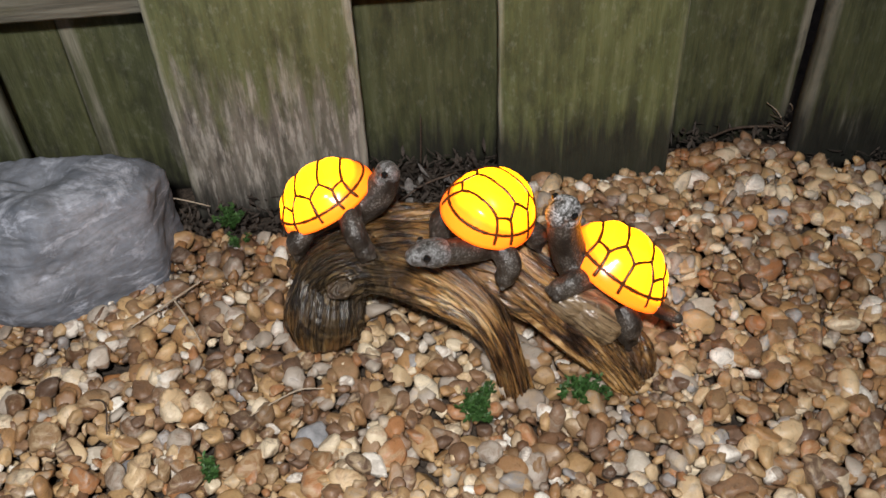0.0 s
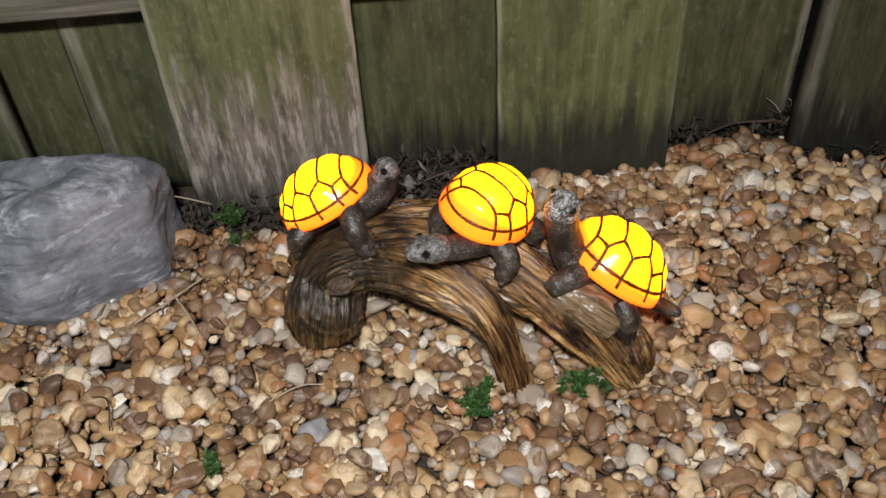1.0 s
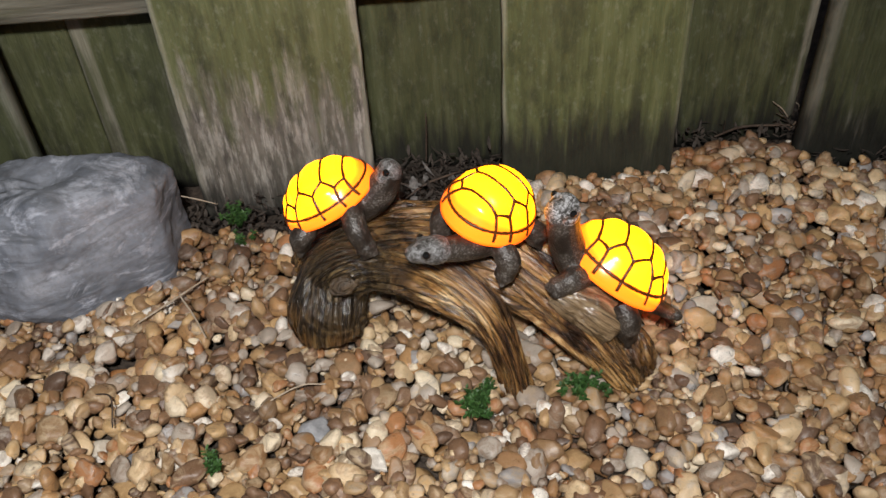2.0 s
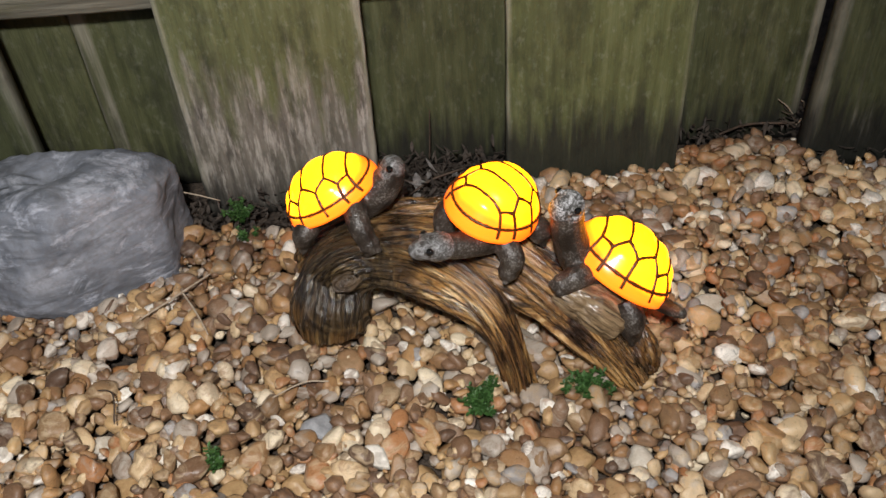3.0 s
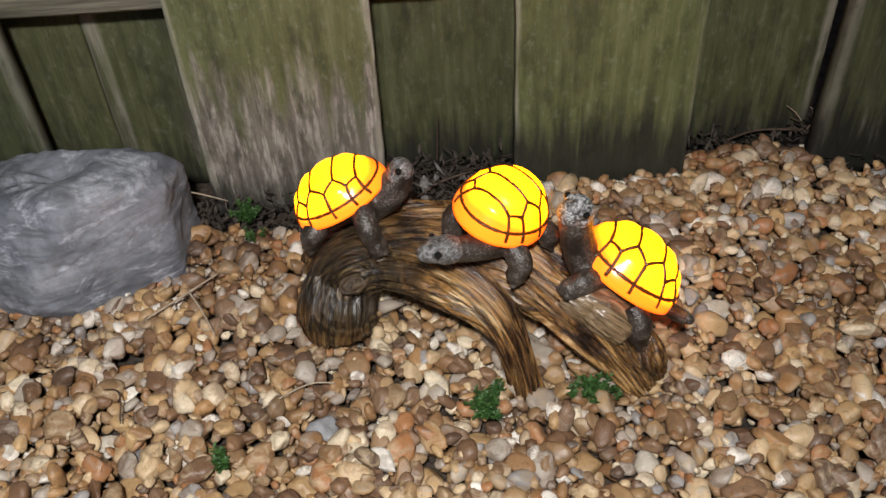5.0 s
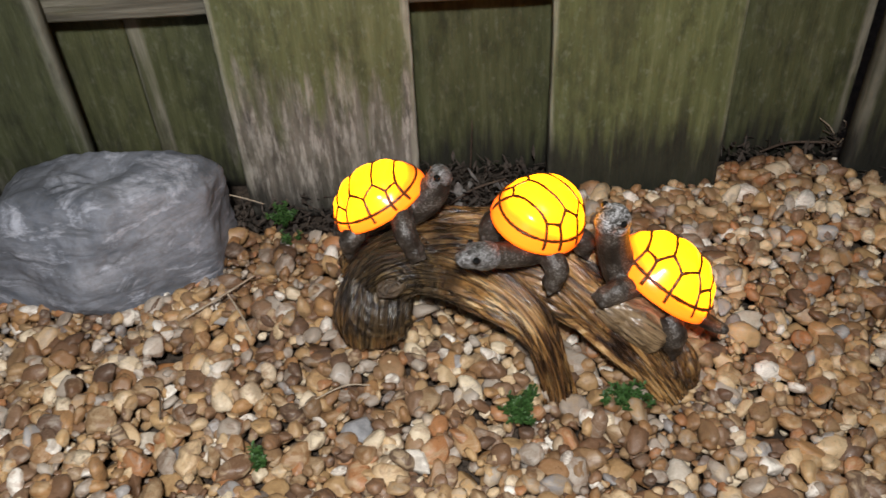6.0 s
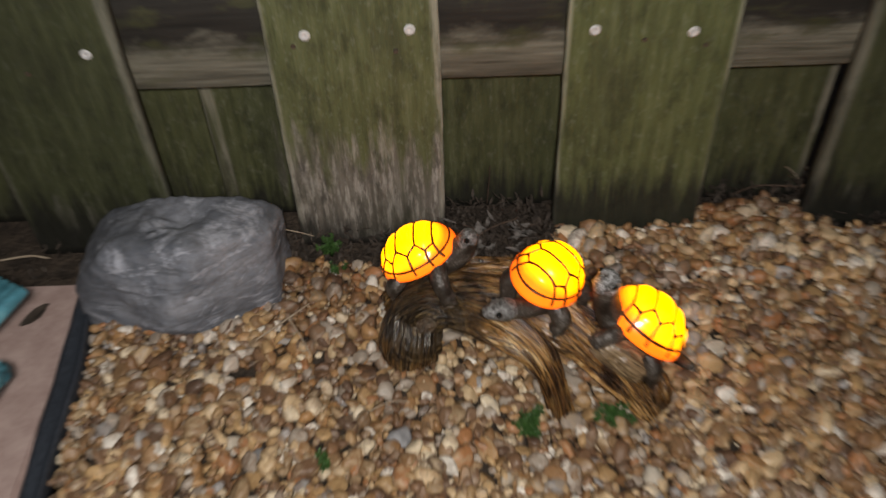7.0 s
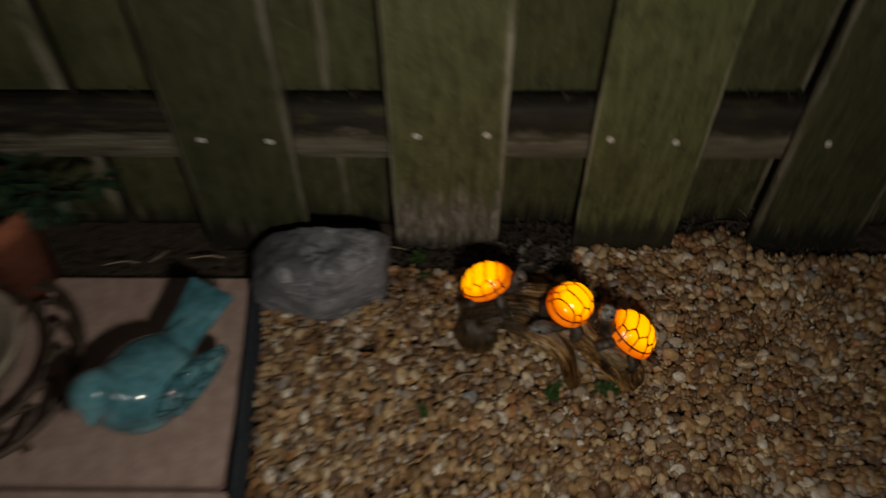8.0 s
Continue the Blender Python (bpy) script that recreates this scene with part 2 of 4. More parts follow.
def skin_material():
    n = Nodes("dry_brushed_turtle_skin")
    cell = n.add("ShaderNodeTexVoronoi", Vector=n.coords(), Scale=760.0).outputs["Distance"]
    broad = n.noise(n.coords(), 70.0, 4, 0.6)
    fine = n.noise(n.coords(), 760.0, 3, 0.6)
    colour = n.ramp(broad, [(0.35, (0.015, 0.011, 0.008)), (0.55, (0.040, 0.031, 0.024)), (0.75, (0.075, 0.060, 0.046))])
    brush = n.math("MULTIPLY", n.ramp(broad, [(0.42, 0.0), (0.60, 1.0)]), n.ramp(fine, [(0.50, 0.0), (0.63, 0.42)]))
    colour = n.mix(brush, colour, (0.36, 0.345, 0.32))
    nor = n.bump(cell, 0.3, 0.0008, n.bump(fine, 0.4, 0.0009))
    return n.done(Base_Color=colour, Roughness=0.38, Normal=nor)


def head_material(name, brow):
    n = Nodes(name)
    broad = n.noise(n.coords(), 300.0, 5, 0.7, 1.5)
    fine = n.noise(n.coords(scale=(1, 1, 2)), 560.0, 3, 0.6)
    colour = n.ramp(broad, [(0.36, (0.024, 0.021, 0.018)), (0.47, (0.085, 0.080, 0.074)), (0.63, (brow, brow, brow * 1.02))])
    nor = n.bump(fine, 0.45, 0.0008, n.bump(broad, 0.4, 0.0014))
    return n.done(Base_Color=colour, Roughness=0.34, Normal=nor)


SKIN, HEAD = skin_material(), head_material("grey_turtle_head", 0.30)
HEAD_WHITE = head_material("white_brushed_turtle_head", 0.62)


def shell_material():
    """Translucent amber shell, lit from inside: yellow over the lamp, orange towards the rim."""
    n = Nodes("lit_amber_shell")
    z = n.axis(n.coords(), 2)
    x = n.axis(n.coords(), 0)
    soft = n.noise(n.coords(), 45.0, 2, 0.5)
    up = n.math("ADD", n.math("MULTIPLY", z, 32.0), n.math("MULTIPLY", n.math("SUBTRACT", soft, 0.5), 0.22))
    up = n.math("SUBTRACT", up, n.math("MULTIPLY", x, 4.5))
    glow = n.ramp(up, [(0.05, (0.33, 0.036, 0.0010)), (0.22, (0.40, 0.048, 0.0010)), (0.32, (0.72, 0.14, 0.0008)), (0.62, (1.0, 0.36, 0.0005))])
    return n.done(Base_Color=(0.75, 0.33, 0.02), Roughness=0.22, Emission_Color=glow, Emission_Strength=6.6, Coat_Weight=0.6, Coat_Roughness=0.08)


SHELL = shell_material()
SEAM = plain("dark_amber_seam", (0.085, 0.020, 0.003), (0.16, 0.040, 0.005), 300, 0.3, 0.2)
EYE_BLACK = plain("black_gloss", (0.006, 0.006, 0.006), (0.012, 0.012, 0.012), 300, 0.06, 0.0)
SCREW_STEEL = plain("zinc_screw", (0.55, 0.55, 0.56), (0.78, 0.78, 0.78), 500, 0.45, 0.2)


def glaze_material(name, feathers):
    """Teal ceramic glaze; in the carved feather lines it pools darker."""
    n = Nodes(name)
    a = n.noise(n.coords(), 30.0, 4, 0.6)
    b = n.noise(n.coords(), 160.0, 3, 0.6)
    colour = n.ramp(a, [(0.33, (0.038, 0.145, 0.190)), (0.52, (0.090, 0.285, 0.365)), (0.72, (0.18, 0.43, 0.50))])
    colour = n.mix(n.ramp(b, [(0.56, 0.0), (0.70, 0.35)]), colour, (0.02, 0.10, 0.12))
    nor = n.bump(a, 0.15, 0.002)
    if feathers:
        cell = n.tree.nodes.new("ShaderNodeTexVoronoi")
        cell.feature = "DISTANCE_TO_EDGE"
        n.put(cell.inputs["Vector"], n.coords(scale=(1.0, 0.75, 0.9)))
        n.put(cell.inputs["Scale"], 78.0)
        line = n.ramp(cell.outputs["Distance"], [(0.02, 0.0), (0.16, 1.0)])
        colour = n.mix(n.ramp(cell.outputs["Distance"], [(0.02, 0.8), (0.13, 0.0)]), colour, (0.008, 0.040, 0.055))
        nor = n.bump(line, 0.7, 0.0016, nor)
    return n.done(Base_Color=colour, Roughness=0.10, Normal=nor, Coat_Weight=0.8, Coat_Roughness=0.04)


GLAZE = glaze_material("teal_glaze", False)
WING_GLAZE = glaze_material("teal_feather_glaze", True)
SLAB = plain("pinkish_concrete", (0.375, 0.265, 0.240), (0.52, 0.395, 0.365), 45, 0.85, 0.35, 0.0008, 8.0)
MEMBRANE = plain("navy_membrane", (0.018, 0.024, 0.035), (0.042, 0.052, 0.070), 220, 0.7, 0.4)
DEAD_LEAF = plain("dead_leaf", (0.018, 0.014, 0.011), (0.085, 0.066, 0.052), 90, 0.75, 0.4)
BARK_GREY = plain("grey_bark", (0.05, 0.044, 0.040), (0.27, 0.255, 0.24), 140, 0.7, 0.5)
STRAW = plain("dry_stem", (0.30, 0.23, 0.16), (0.50, 0.42, 0.32), 200, 0.7, 0.3)
DARK_TWIG = plain("dark_twig", (0.035, 0.023, 0.016), (0.10, 0.068, 0.047), 200, 0.7, 0.3)
WEED = plain("weed_leaf", (0.022, 0.062, 0.014), (0.062, 0.145, 0.034), 160, 0.5, 0.2)
SHRUB = plain("shrub_leaf", (0.010, 0.030, 0.016), (0.030, 0.075, 0.040), 90, 0.5, 0.2)
IRON = plain("dark_iron", (0.060, 0.044, 0.036), (0.15, 0.115, 0.095), 150, 0.55, 0.4, metal=0.3)
CREAM = plain("cream_glaze", (0.28, 0.245, 0.20), (0.42, 0.37, 0.31), 40, 0.45, 0.15)
TERRACOTTA = plain("terracotta", (0.26, 0.080, 0.045), (0.40, 0.14, 0.08), 50, 0.8, 0.3)


# ---- mesh helpers ----
def mesh_from(name, verts, faces, material, smooth=True, uvs=None):
    me = bpy.data.meshes.new(name)
    me.from_pydata([tuple(v) for v in verts], [], [tuple(f) for f in faces])
    if uvs is not None:
        layer = me.uv_layers.new(name="UVMap")
        idx = np.empty(len(me.loops), dtype=np.int32)
        me.loops.foreach_get("vertex_index", idx)
        layer.data.foreach_set("uv", np.asarray(uvs, dtype=np.float32)[idx].ravel())
    me.materials.append(material)
    if smooth:
        me.polygons.foreach_set("use_smooth", np.ones(len(me.polygons), dtype=bool))
    me.update()
    return me


def solid(name, verts, faces, material, parent=None, label="", smooth=True, uvs=None, at=None):
    ob = new(name, mesh_from(name, verts, faces, material, smooth, uvs))
    if at is not None:
        ob.matrix_basis = at
    ob.parent = parent
    if label:
        ob["label"] = label
    return ob


def part(name, bm, material, parent=None, label="", smooth=True, at=None):
    me = bpy.data.meshes.new(name)
    bm.to_mesh(me)
    bm.free()
    me.materials.append(material)
    if smooth:
        me.polygons.foreach_set("use_smooth", np.ones(len(me.polygons), dtype=bool))
    ob = new(name, me)
    if at is not None:
        ob.matrix_basis = at
    ob.parent = parent
    if label:
        ob["label"] = label
    return ob


def empty(name, x, y, z):
    ob = new(name)
    ob.empty_display_size = 0.02
    ob.matrix_basis = pose(x, y, z)
    return ob


def loft_faces(rings, sides, caps=True, first=0):
    faces = []
    for i in range(rings - 1):
        for j in range(sides):
            a, b = first + i * sides + j, first + i * sides + (j + 1) % sides
            faces.append((a, b, b + sides, a + sides))
    if caps:
        faces.append(tuple(first + j for j in reversed(range(sides))))
        faces.append(tuple(first + (rings - 1) * sides + j for j in range(sides)))
    return faces


def spline(points, count):
    """Catmull-Rom through rows of any width."""
    p = np.array(points, dtype=float)
    p = np.vstack([2 * p[0] - p[1], p, 2 * p[-1] - p[-2]])
    out = []
    for s in np.linspace(0, len(points) - 1, count):
        i = min(int(s), len(points) - 2)
        t = s - i
        a, b, c, d = p[i:i + 4]
        out.append(0.5 * (2 * b + (c - a) * t + (2 * a - 5 * b + 4 * c - d) * t ** 2 + (3 * b - a - 3 * c + d) * t ** 3))
    return np.array(out)


def sweep(points, count, sides, shape=None):
    """Tube along rows x, y, z, radius. shape(s, angle, place) gives a factor on the radius. Returns verts, faces, uvs."""
    path = spline(points, count)
    c, rad = path[:, :3], np.maximum(path[:, 3], 1e-4)
    tang = np.gradient(c, axis=0)
    tang /= np.linalg.norm(tang, axis=1)[:, None]
    side = np.cross(tang[0], (0.13, 0.31, 0.94))
    side /= np.linalg.norm(side)
    verts, uvs = [], []
    length = np.concatenate([[0], np.cumsum(np.linalg.norm(np.diff(c, axis=0), axis=1))])
    for i in range(count):
        side = side - tang[i] * side.dot(tang[i])
        side /= np.linalg.norm(side)
        other = np.cross(tang[i], side)
        for j in range(sides):
            a = 2 * math.pi * j / sides
            way = side * math.cos(a) + other * math.sin(a)
            v = c[i] + way * rad[i]
            if shape:
                v = c[i] + way * rad[i] * shape(i / (count - 1), a, v)
            verts.append(v)
            uvs.append((abs(a - math.pi) * 0.02, length[i]))
    return verts, loft_faces(count, sides), uvs


def tube(bm, points, count=10, sides=8):
    verts, faces, _ = sweep(points, count, sides)
    vs = [bm.verts.new(v) for v in verts]
    for f in faces:
        bm.faces.new([vs[k] for k in f])


def blob(bm, centre, radii, turn=None, cuts=2):
    m = Matrix.Translation(centre) @ (turn.to_4x4() if turn else Matrix()) @ Matrix.Diagonal((*radii, 1))
    bmesh.ops.create_icosphere(bm, subdivisions=cuts, radius=1, matrix=m)


def fuse(ob, voxel, smooth=4):
    """Melt overlapping lumps into one skin."""
    mod = ob.modifiers.new("melt", "REMESH")
    mod.mode, mod.voxel_size, mod.use_smooth_shade = "VOXEL", voxel, True
    mod2 = ob.modifiers.new("soften", "SMOOTH")
    mod2.iterations, mod2.factor = smooth, 0.5
    return ob


# ---- ground ----
bm = bmesh.new()
bmesh.ops.create_grid(bm, x_segments=40, y_segments=40, size=30)
tagged(part("ground", bm, SOIL, at=pose(0, 0, -0.022)), "dark damp garden soil under gravel and paving", "ground", kind="structure")

# ---- shadow-box fence ----
FENCE_Y, BACK_Y = 0.583, 0.634
fence = tagged(empty("fence", 0.1, 0.60, -0.02), "weathered wooden fence of overlapping boards, green with algae", "fence")


def board(name, x0, x1, y, thick, height, material, seed, lean=0.0):
    """Upright sawn board with worn arrises and a slightly wavering edge."""
    w, rows = (x1 - x0) / 2, 70
    zs = np.concatenate([np.linspace(0.0, 0.5, 50), np.linspace(0.52, height, rows - 50)])
    verts = []
    for z in zs:
        a = 0.0012 * noise.noise((seed, z * 9, 0)) + 0.0006 * noise.noise((seed, z * 60, 3))
        b = 0.0012 * noise.noise((seed, z * 9, 7)) + 0.0006 * noise.noise((seed, z * 60, 9))
        cup = 0.0010 * noise.noise((seed, z * 3, 13))
        for u, d in ((-1, 0.16), (-0.985, 0.04), (-0.95, 0), (-0.5, 0.02), (0, 0.03), (0.5, 0.02), (0.95, 0), (0.985, 0.04), (1, 0.16), (1, 0.9), (0.96, 1), (0, 1), (-0.96, 1), (-1, 0.9)):
            verts.append((u * w + (a if u < 0 else b) + lean * z, d * thick + cup, z - 0.02))
    return solid(name, verts, loft_faces(rows, 14), material, fence, at=Matrix.Translation((-0.1, -0.60, 0.02)) @ pose((x0 + x1) / 2, y, 0))


FRONT = [(-0.304, -0.157, PICKET_DARK, 0.005), (-0.036, 0.111, PICKET_BARE, 0.008), (0.218, 0.361, PICKET_GREEN, 0.004),
         (0.468, 0.620, PICKET_DARK, 0.006), (0.752, 0.898, PICKET_GREEN, 0.0), (-0.85, -0.70, PICKET_GREEN, 0.0), (1.02, 1.165, PICKET_GREEN, 0.0)]
screw_verts = [(r * math.cos(a), d, r * math.sin(a)) for r, d in ((0.0050, 0.0015), (0.0048, -0.0006), (0.0036, -0.0012), (0.0014, -0.0008), (0.0006, -0.0002))
               for a in np.linspace(0, 2 * math.pi, 12, endpoint=False)]
screw_mesh = mesh_from("screw", screw_verts, loft_faces(5, 12), SCREW_STEEL)
SCREWS = {0: [(-0.039, 0.215), (0.046, 0.213)], 1: [(-0.038, 0.223), (0.049, 0.225)], 2: [(-0.049, 0.218), (0.033, 0.213)], 3: [(-0.033, 0.211), (0.050, 0.209)], 4: [(-0.045, 0.21), (0.045, 0.21)]}
FENCE_PICKETS = []
for k, (x0, x1, m, lean) in enumerate(FRONT):
    p = board("picket", x0, x1, FENCE_Y, 0.0155, 1.80, m, 3.7 * k + 1, lean)
    FENCE_PICKETS.append(p)
    for sx, sz in SCREWS.get(k, ()):
        s = new("screw", screw_mesh)
        s.parent = p
        s.matrix_basis = pose(sx + lean * sz, 0.0, sz, 0, 37 * k + 400 * sx, 0)
nail_mesh = mesh_from("nail", [(0.45 * x, y, 0.45 * z) for x, y, z in screw_verts], loft_faces(5, 12), DARK_TWIG)
for k, sx, sz in ((0, -0.008, 0.196), (1, -0.047, 0.213), (1, 0.038, 0.205), (2, -0.006, 0.207), (2, 0.046, 0.200)):
    s = new("nail", nail_mesh)
    s.parent = FENCE_PICKETS[k]
    s.matrix_basis = pose(sx, 0.0, sz)
BACKS = [(-0.186, -0.1174, 0.0), (-0.117, 0.046, 0.0), (0.088, 0.236, 0.0), (0.330, 0.482, 0.004), (0.522, 0.655, 0.0), (0.657, 0.80, 0.0), (0.81, 0.955, 0.0),
         (-0.330, -0.1864, 0.0), (-0.427, -0.3305, 0.005), (-0.605, -0.442, 0.005), (-0.76, -0.61, 0.0), (0.96, 1.10, 0.0)]
for k, (x0, x1, lean) in enumerate(BACKS):
    board("back_board", x0, x1, BACK_Y, 0.0155, 1.80, BOARD_BACK, 5.1 * k + 40, lean)


def rail(z0, z1):
    xs = np.linspace(-1.0, 1.25, 220)
    verts = []
    for x in xs:
        a = 0.0012 * noise.noise((x * 7, 2, 1)) + 0.0007 * noise.noise((x * 70, 2, 4))
        b = 0.0020 * noise.noise((x * 7, 8, 1)) + 0.0016 * noise.noise((x * 90, 8, 4))
        y0, y1, h = FENCE_Y + 0.0165, BACK_Y - 0.001, z1 - z0
        for y, z in ((y0, 0.003 + a), (y0, h * 0.35), (y0 + 0.0006, h * 0.7), (y0, h - 0.006 + b), (y0 + 0.004, h + b), (y0 + 0.018, h + b * 0.5), (y1, h), (y1, 0), (y0 + 0.003, a)):
            verts.append((x, y, z))
    solid("rail", verts, loft_faces(220, 9), RAIL, fence, "rough timber rail, dark and wet along its upper face", at=Matrix.Translation((-0.1, -0.60, 0.02)) @ pose(0, 0, z0))


rail(0.163, 0.253)
rail(1.45, 1.54)


# ---- boulder ----
def boulder(name, centre, planes, cuts, rough, seed, material, sharp=14.0, dents=()):
    """A stone bounded by soft-edged planes (normal, distance)."""
    bm = bmesh.new()
    bmesh.ops.create_icosphere(bm, subdivisions=cuts, radius=1)
    ns = [(Vector(n).normalized(), h) for n, h in planes]
    for v in bm.verts:
        d = v.co.normalized()
        total = sum((max(d.dot(n), 0.0) / h) ** sharp for n, h in ns)
        r = total ** (-1 / sharp)
        p = d * r
        r += rough * (noise.fractal(p * 22 + Vector((seed, 0, 0)), 1.0, 2.0, 4) * 0.6 + abs(noise.noise(p * 48 + Vector((0, seed, 0)))) * -0.35)
        for way, spread, depth in dents:
            gap = (p - Vector(way)).length / spread
            r -= depth * math.exp(-gap * gap)
        r += rough * 0.30 * noise.fractal(p * 110, 1.0, 2.0, 4)
        v.co = d * r
    return part(name, bm, material, at=pose(*centre))


rock = boulder("boulder", (-0.134, 0.505, 0.036), [((0, 0.15, 1), 0.053), ((-0.10, -0.82, 0.56), 0.054), ((1, -0.05, -0.05), 0.091), ((0.546, -0.838, 0.08), 0.055), ((-0.316, -0.949, 0.12), 0.056), ((0.9, 0, 0.9), 0.127),
                ((-0.80, 0.0, 0.70), 0.071), ((-1, -0.1, 0.05), 0.096), ((-0.75, -0.85, 0.1), 0.080), ((0, 1, 0.1), 0.052), ((0, 0, -1), 0.055), ((0, -0.6, -0.7), 0.062), ((0.6, -0.6, -0.5), 0.092),
                ((-0.28, 0.2, 1), 0.057), ((0.3, 0.1, 1), 0.0625)], 6, 0.0045, 2.0, BOULDER, 20, dents=[((0.016, 0.016, 0.056), 0.018, 0.0120), ((-0.052, -0.050, -0.010), 0.024, 0.006), ((0.020, -0.056, 0.0), 0.020, 0.003)])
tagged(rock, "rough grey boulder with pale scuffs, resting by the fence", "rock")

# ---- paving ----
paving = tagged(empty("pavement", -0.4, 0.3, 0), "pinkish concrete paving slabs with an open joint", "paving", kind="structure")


def slab(x0, x1, y0, y1, seed):
    bm = bmesh.new()
    bmesh.ops.create_cube(bm, size=1, matrix=Matrix.Translation(((x0 + x1) / 2, (y0 + y1) / 2, -0.022)) @ Matrix.Diagonal((x1 - x0, y1 - y0, 0.04, 1)))
    bmesh.ops.bevel(bm, geom=list(bm.edges), offset=0.003, segments=2, affect="EDGES")
    part("slab", bm, SLAB, paving, smooth=False, at=Matrix.Translation((0.4, -0.3, 0)) @ pose(0, 0, 0.0005 * seed))


for i, (y0, y1) in enumerate(((0.221, 0.524), (-0.088, 0.213), (-0.40, -0.096))):
    slab(-0.541, -0.231 + 0.008 * i, y0, y1, i)
    slab(-0.851, -0.549, y0, y1, i + 1)

# ---- membrane edging between slabs and gravel ----
xs = []
for k in range(90):
    y = 0.60 - k * 0.0115
    mid = -0.2335 + (0.60 - y) * 0.062 + 0.003 * noise.noise((y * 11, 0, 5))
    w = 0.0100 + 0.004 * noise.noise((y * 9, 4, 5))
    for u, z in ((-1, -0.02), (-0.96, 0.004), (-0.4, 0.0065), (0.25, 0.005), (0.8, 0.010), (1.05, 0.012), (1.1, 0.010), (1.0, -0.02)):
        xs.append((mid + u * w, y, z + 0.002 * noise.noise((y * 22, u, 2))))
tagged(solid("edging_membrane", xs, loft_faces(90, 8), MEMBRANE), "navy woven weed membrane turned up beside the slabs", "edging")

# ---- lamp ornament: driftwood log with three turtles ----
BASE = Vector((0.17, 0.40, 0.0))
ornament = tagged(empty("turtle_garden_light", *BASE), "painted resin log with three turtles whose amber shells glow", "garden light")
KNOT = Vector((0.094, 0.409, 0.056))


def bark(seed, flare=0.0, ridge=0.1):
    """Gnarled grain: long irregular grooves, a swirl round the knot, a fluted foot."""
    def shape(s, a, v):
        twist = a + 0.5 * noise.noise((s * 3.0, seed, 1.0))
        c, d = math.cos(twist), math.sin(twist)
        f = 1 + 0.13 * noise.noise((v[0] * 34, v[1] * 34, v[2] * 34 + seed))
        for k, amp in ((2.2, 0.8), (4.5, 0.9), (9.0, 0.45)):
            f += ridge * amp * (2.6 * min(abs(noise.noise((c * k, d * k, s * 3.0 + seed * 7 + k))), 0.3) - 0.5)
        if flare and s < 0.30:
            f += flare * (1 - s / 0.30) * (0.3 - 1.6 * abs(noise.noise((c * 7, d * 7, seed))))
        r = (Vector(v) - KNOT).length
        f += 0.11 * math.exp(-((r - 0.0090) / 0.0028) ** 2) - 0.26 * math.exp(-(r / 0.0056) ** 2)
        if r < 0.045:
            f += 0.026 * math.sin(r * 900) * (1 - r / 0.045)
        return f
    return shape


BRANCHES = [
    # trunk: cut foot, up and over to the fork
    ([(0.0765, 0.4180, 0.0075, 0.0110), (0.0765, 0.4180, 0.0090, 0.0215), (0.0768, 0.4190, 0.0140, 0.0265), (0.079, 0.4240, 0.024, 0.0264), (0.084, 0.435, 0.036, 0.0258), (0.099, 0.435, 0.052, 0.0235), (0.124, 0.432, 0.060, 0.0232), (0.150, 0.426, 0.065, 0.0212), (0.178, 0.418, 0.066, 0.0195), (0.20, 0.410, 0.062, 0.016)], bark(1.0, 0.20, 0.11), LOG_TRUNK),
    # fore limb curving down to its foot
    ([(0.108, 0.432, 0.053, 0.0150), (0.126, 0.421, 0.059, 0.0168), (0.144, 0.411, 0.063, 0.0178), (0.164, 0.397, 0.061, 0.0176), (0.181, 0.383, 0.053, 0.0140), (0.191, 0.372, 0.039, 0.0112), (0.1975, 0.362, 0.022, 0.0096), (0.2005, 0.356, 0.009, 0.0100), (0.2012, 0.3545, 0.003, 0.0108), (0.2015, 0.354, 0.0, 0.0090)], bark(2.0, 0, 0.26), LOG),
    # long limb to the far foot
    ([(0.172, 0.420, 0.066, 0.0180), (0.196, 0.408, 0.064, 0.0192), (0.218, 0.393, 0.053, 0.0174), (0.238, 0.380, 0.038, 0.0150), (0.256, 0.367, 0.021, 0.0126), (0.269, 0.357, 0.007, 0.0108), (0.275, 0.352, -0.001, 0.0090)], bark(3.0, 0, 0.26), LOG),
    # back ridge under the first turtle and behind the second
    ([(0.066, 0.456, 0.026, 0.016), (0.085, 0.455, 0.045, 0.018), (0.115, 0.455, 0.058, 0.0175), (0.145, 0.452, 0.066, 0.0165), (0.175, 0.446, 0.068, 0.0155), (0.200, 0.434, 0.064, 0.0150), (0.222, 0.420, 0.056, 0.014), (0.245, 0.405, 0.040, 0.013)], bark(4.0, 0, 0.22), LOG_TRUNK),
    # broken butt below the third turtle
    ([(0.228, 0.398, 0.050, 0.012), (0.246, 0.389, 0.040, 0.0160), (0.262, 0.379, 0.029, 0.0165), (0.275, 0.369, 0.014, 0.0150), (0.280, 0.361, 0.001, 0.0120)], bark(5.0, 0, 0.26), LOG_DARK),
]
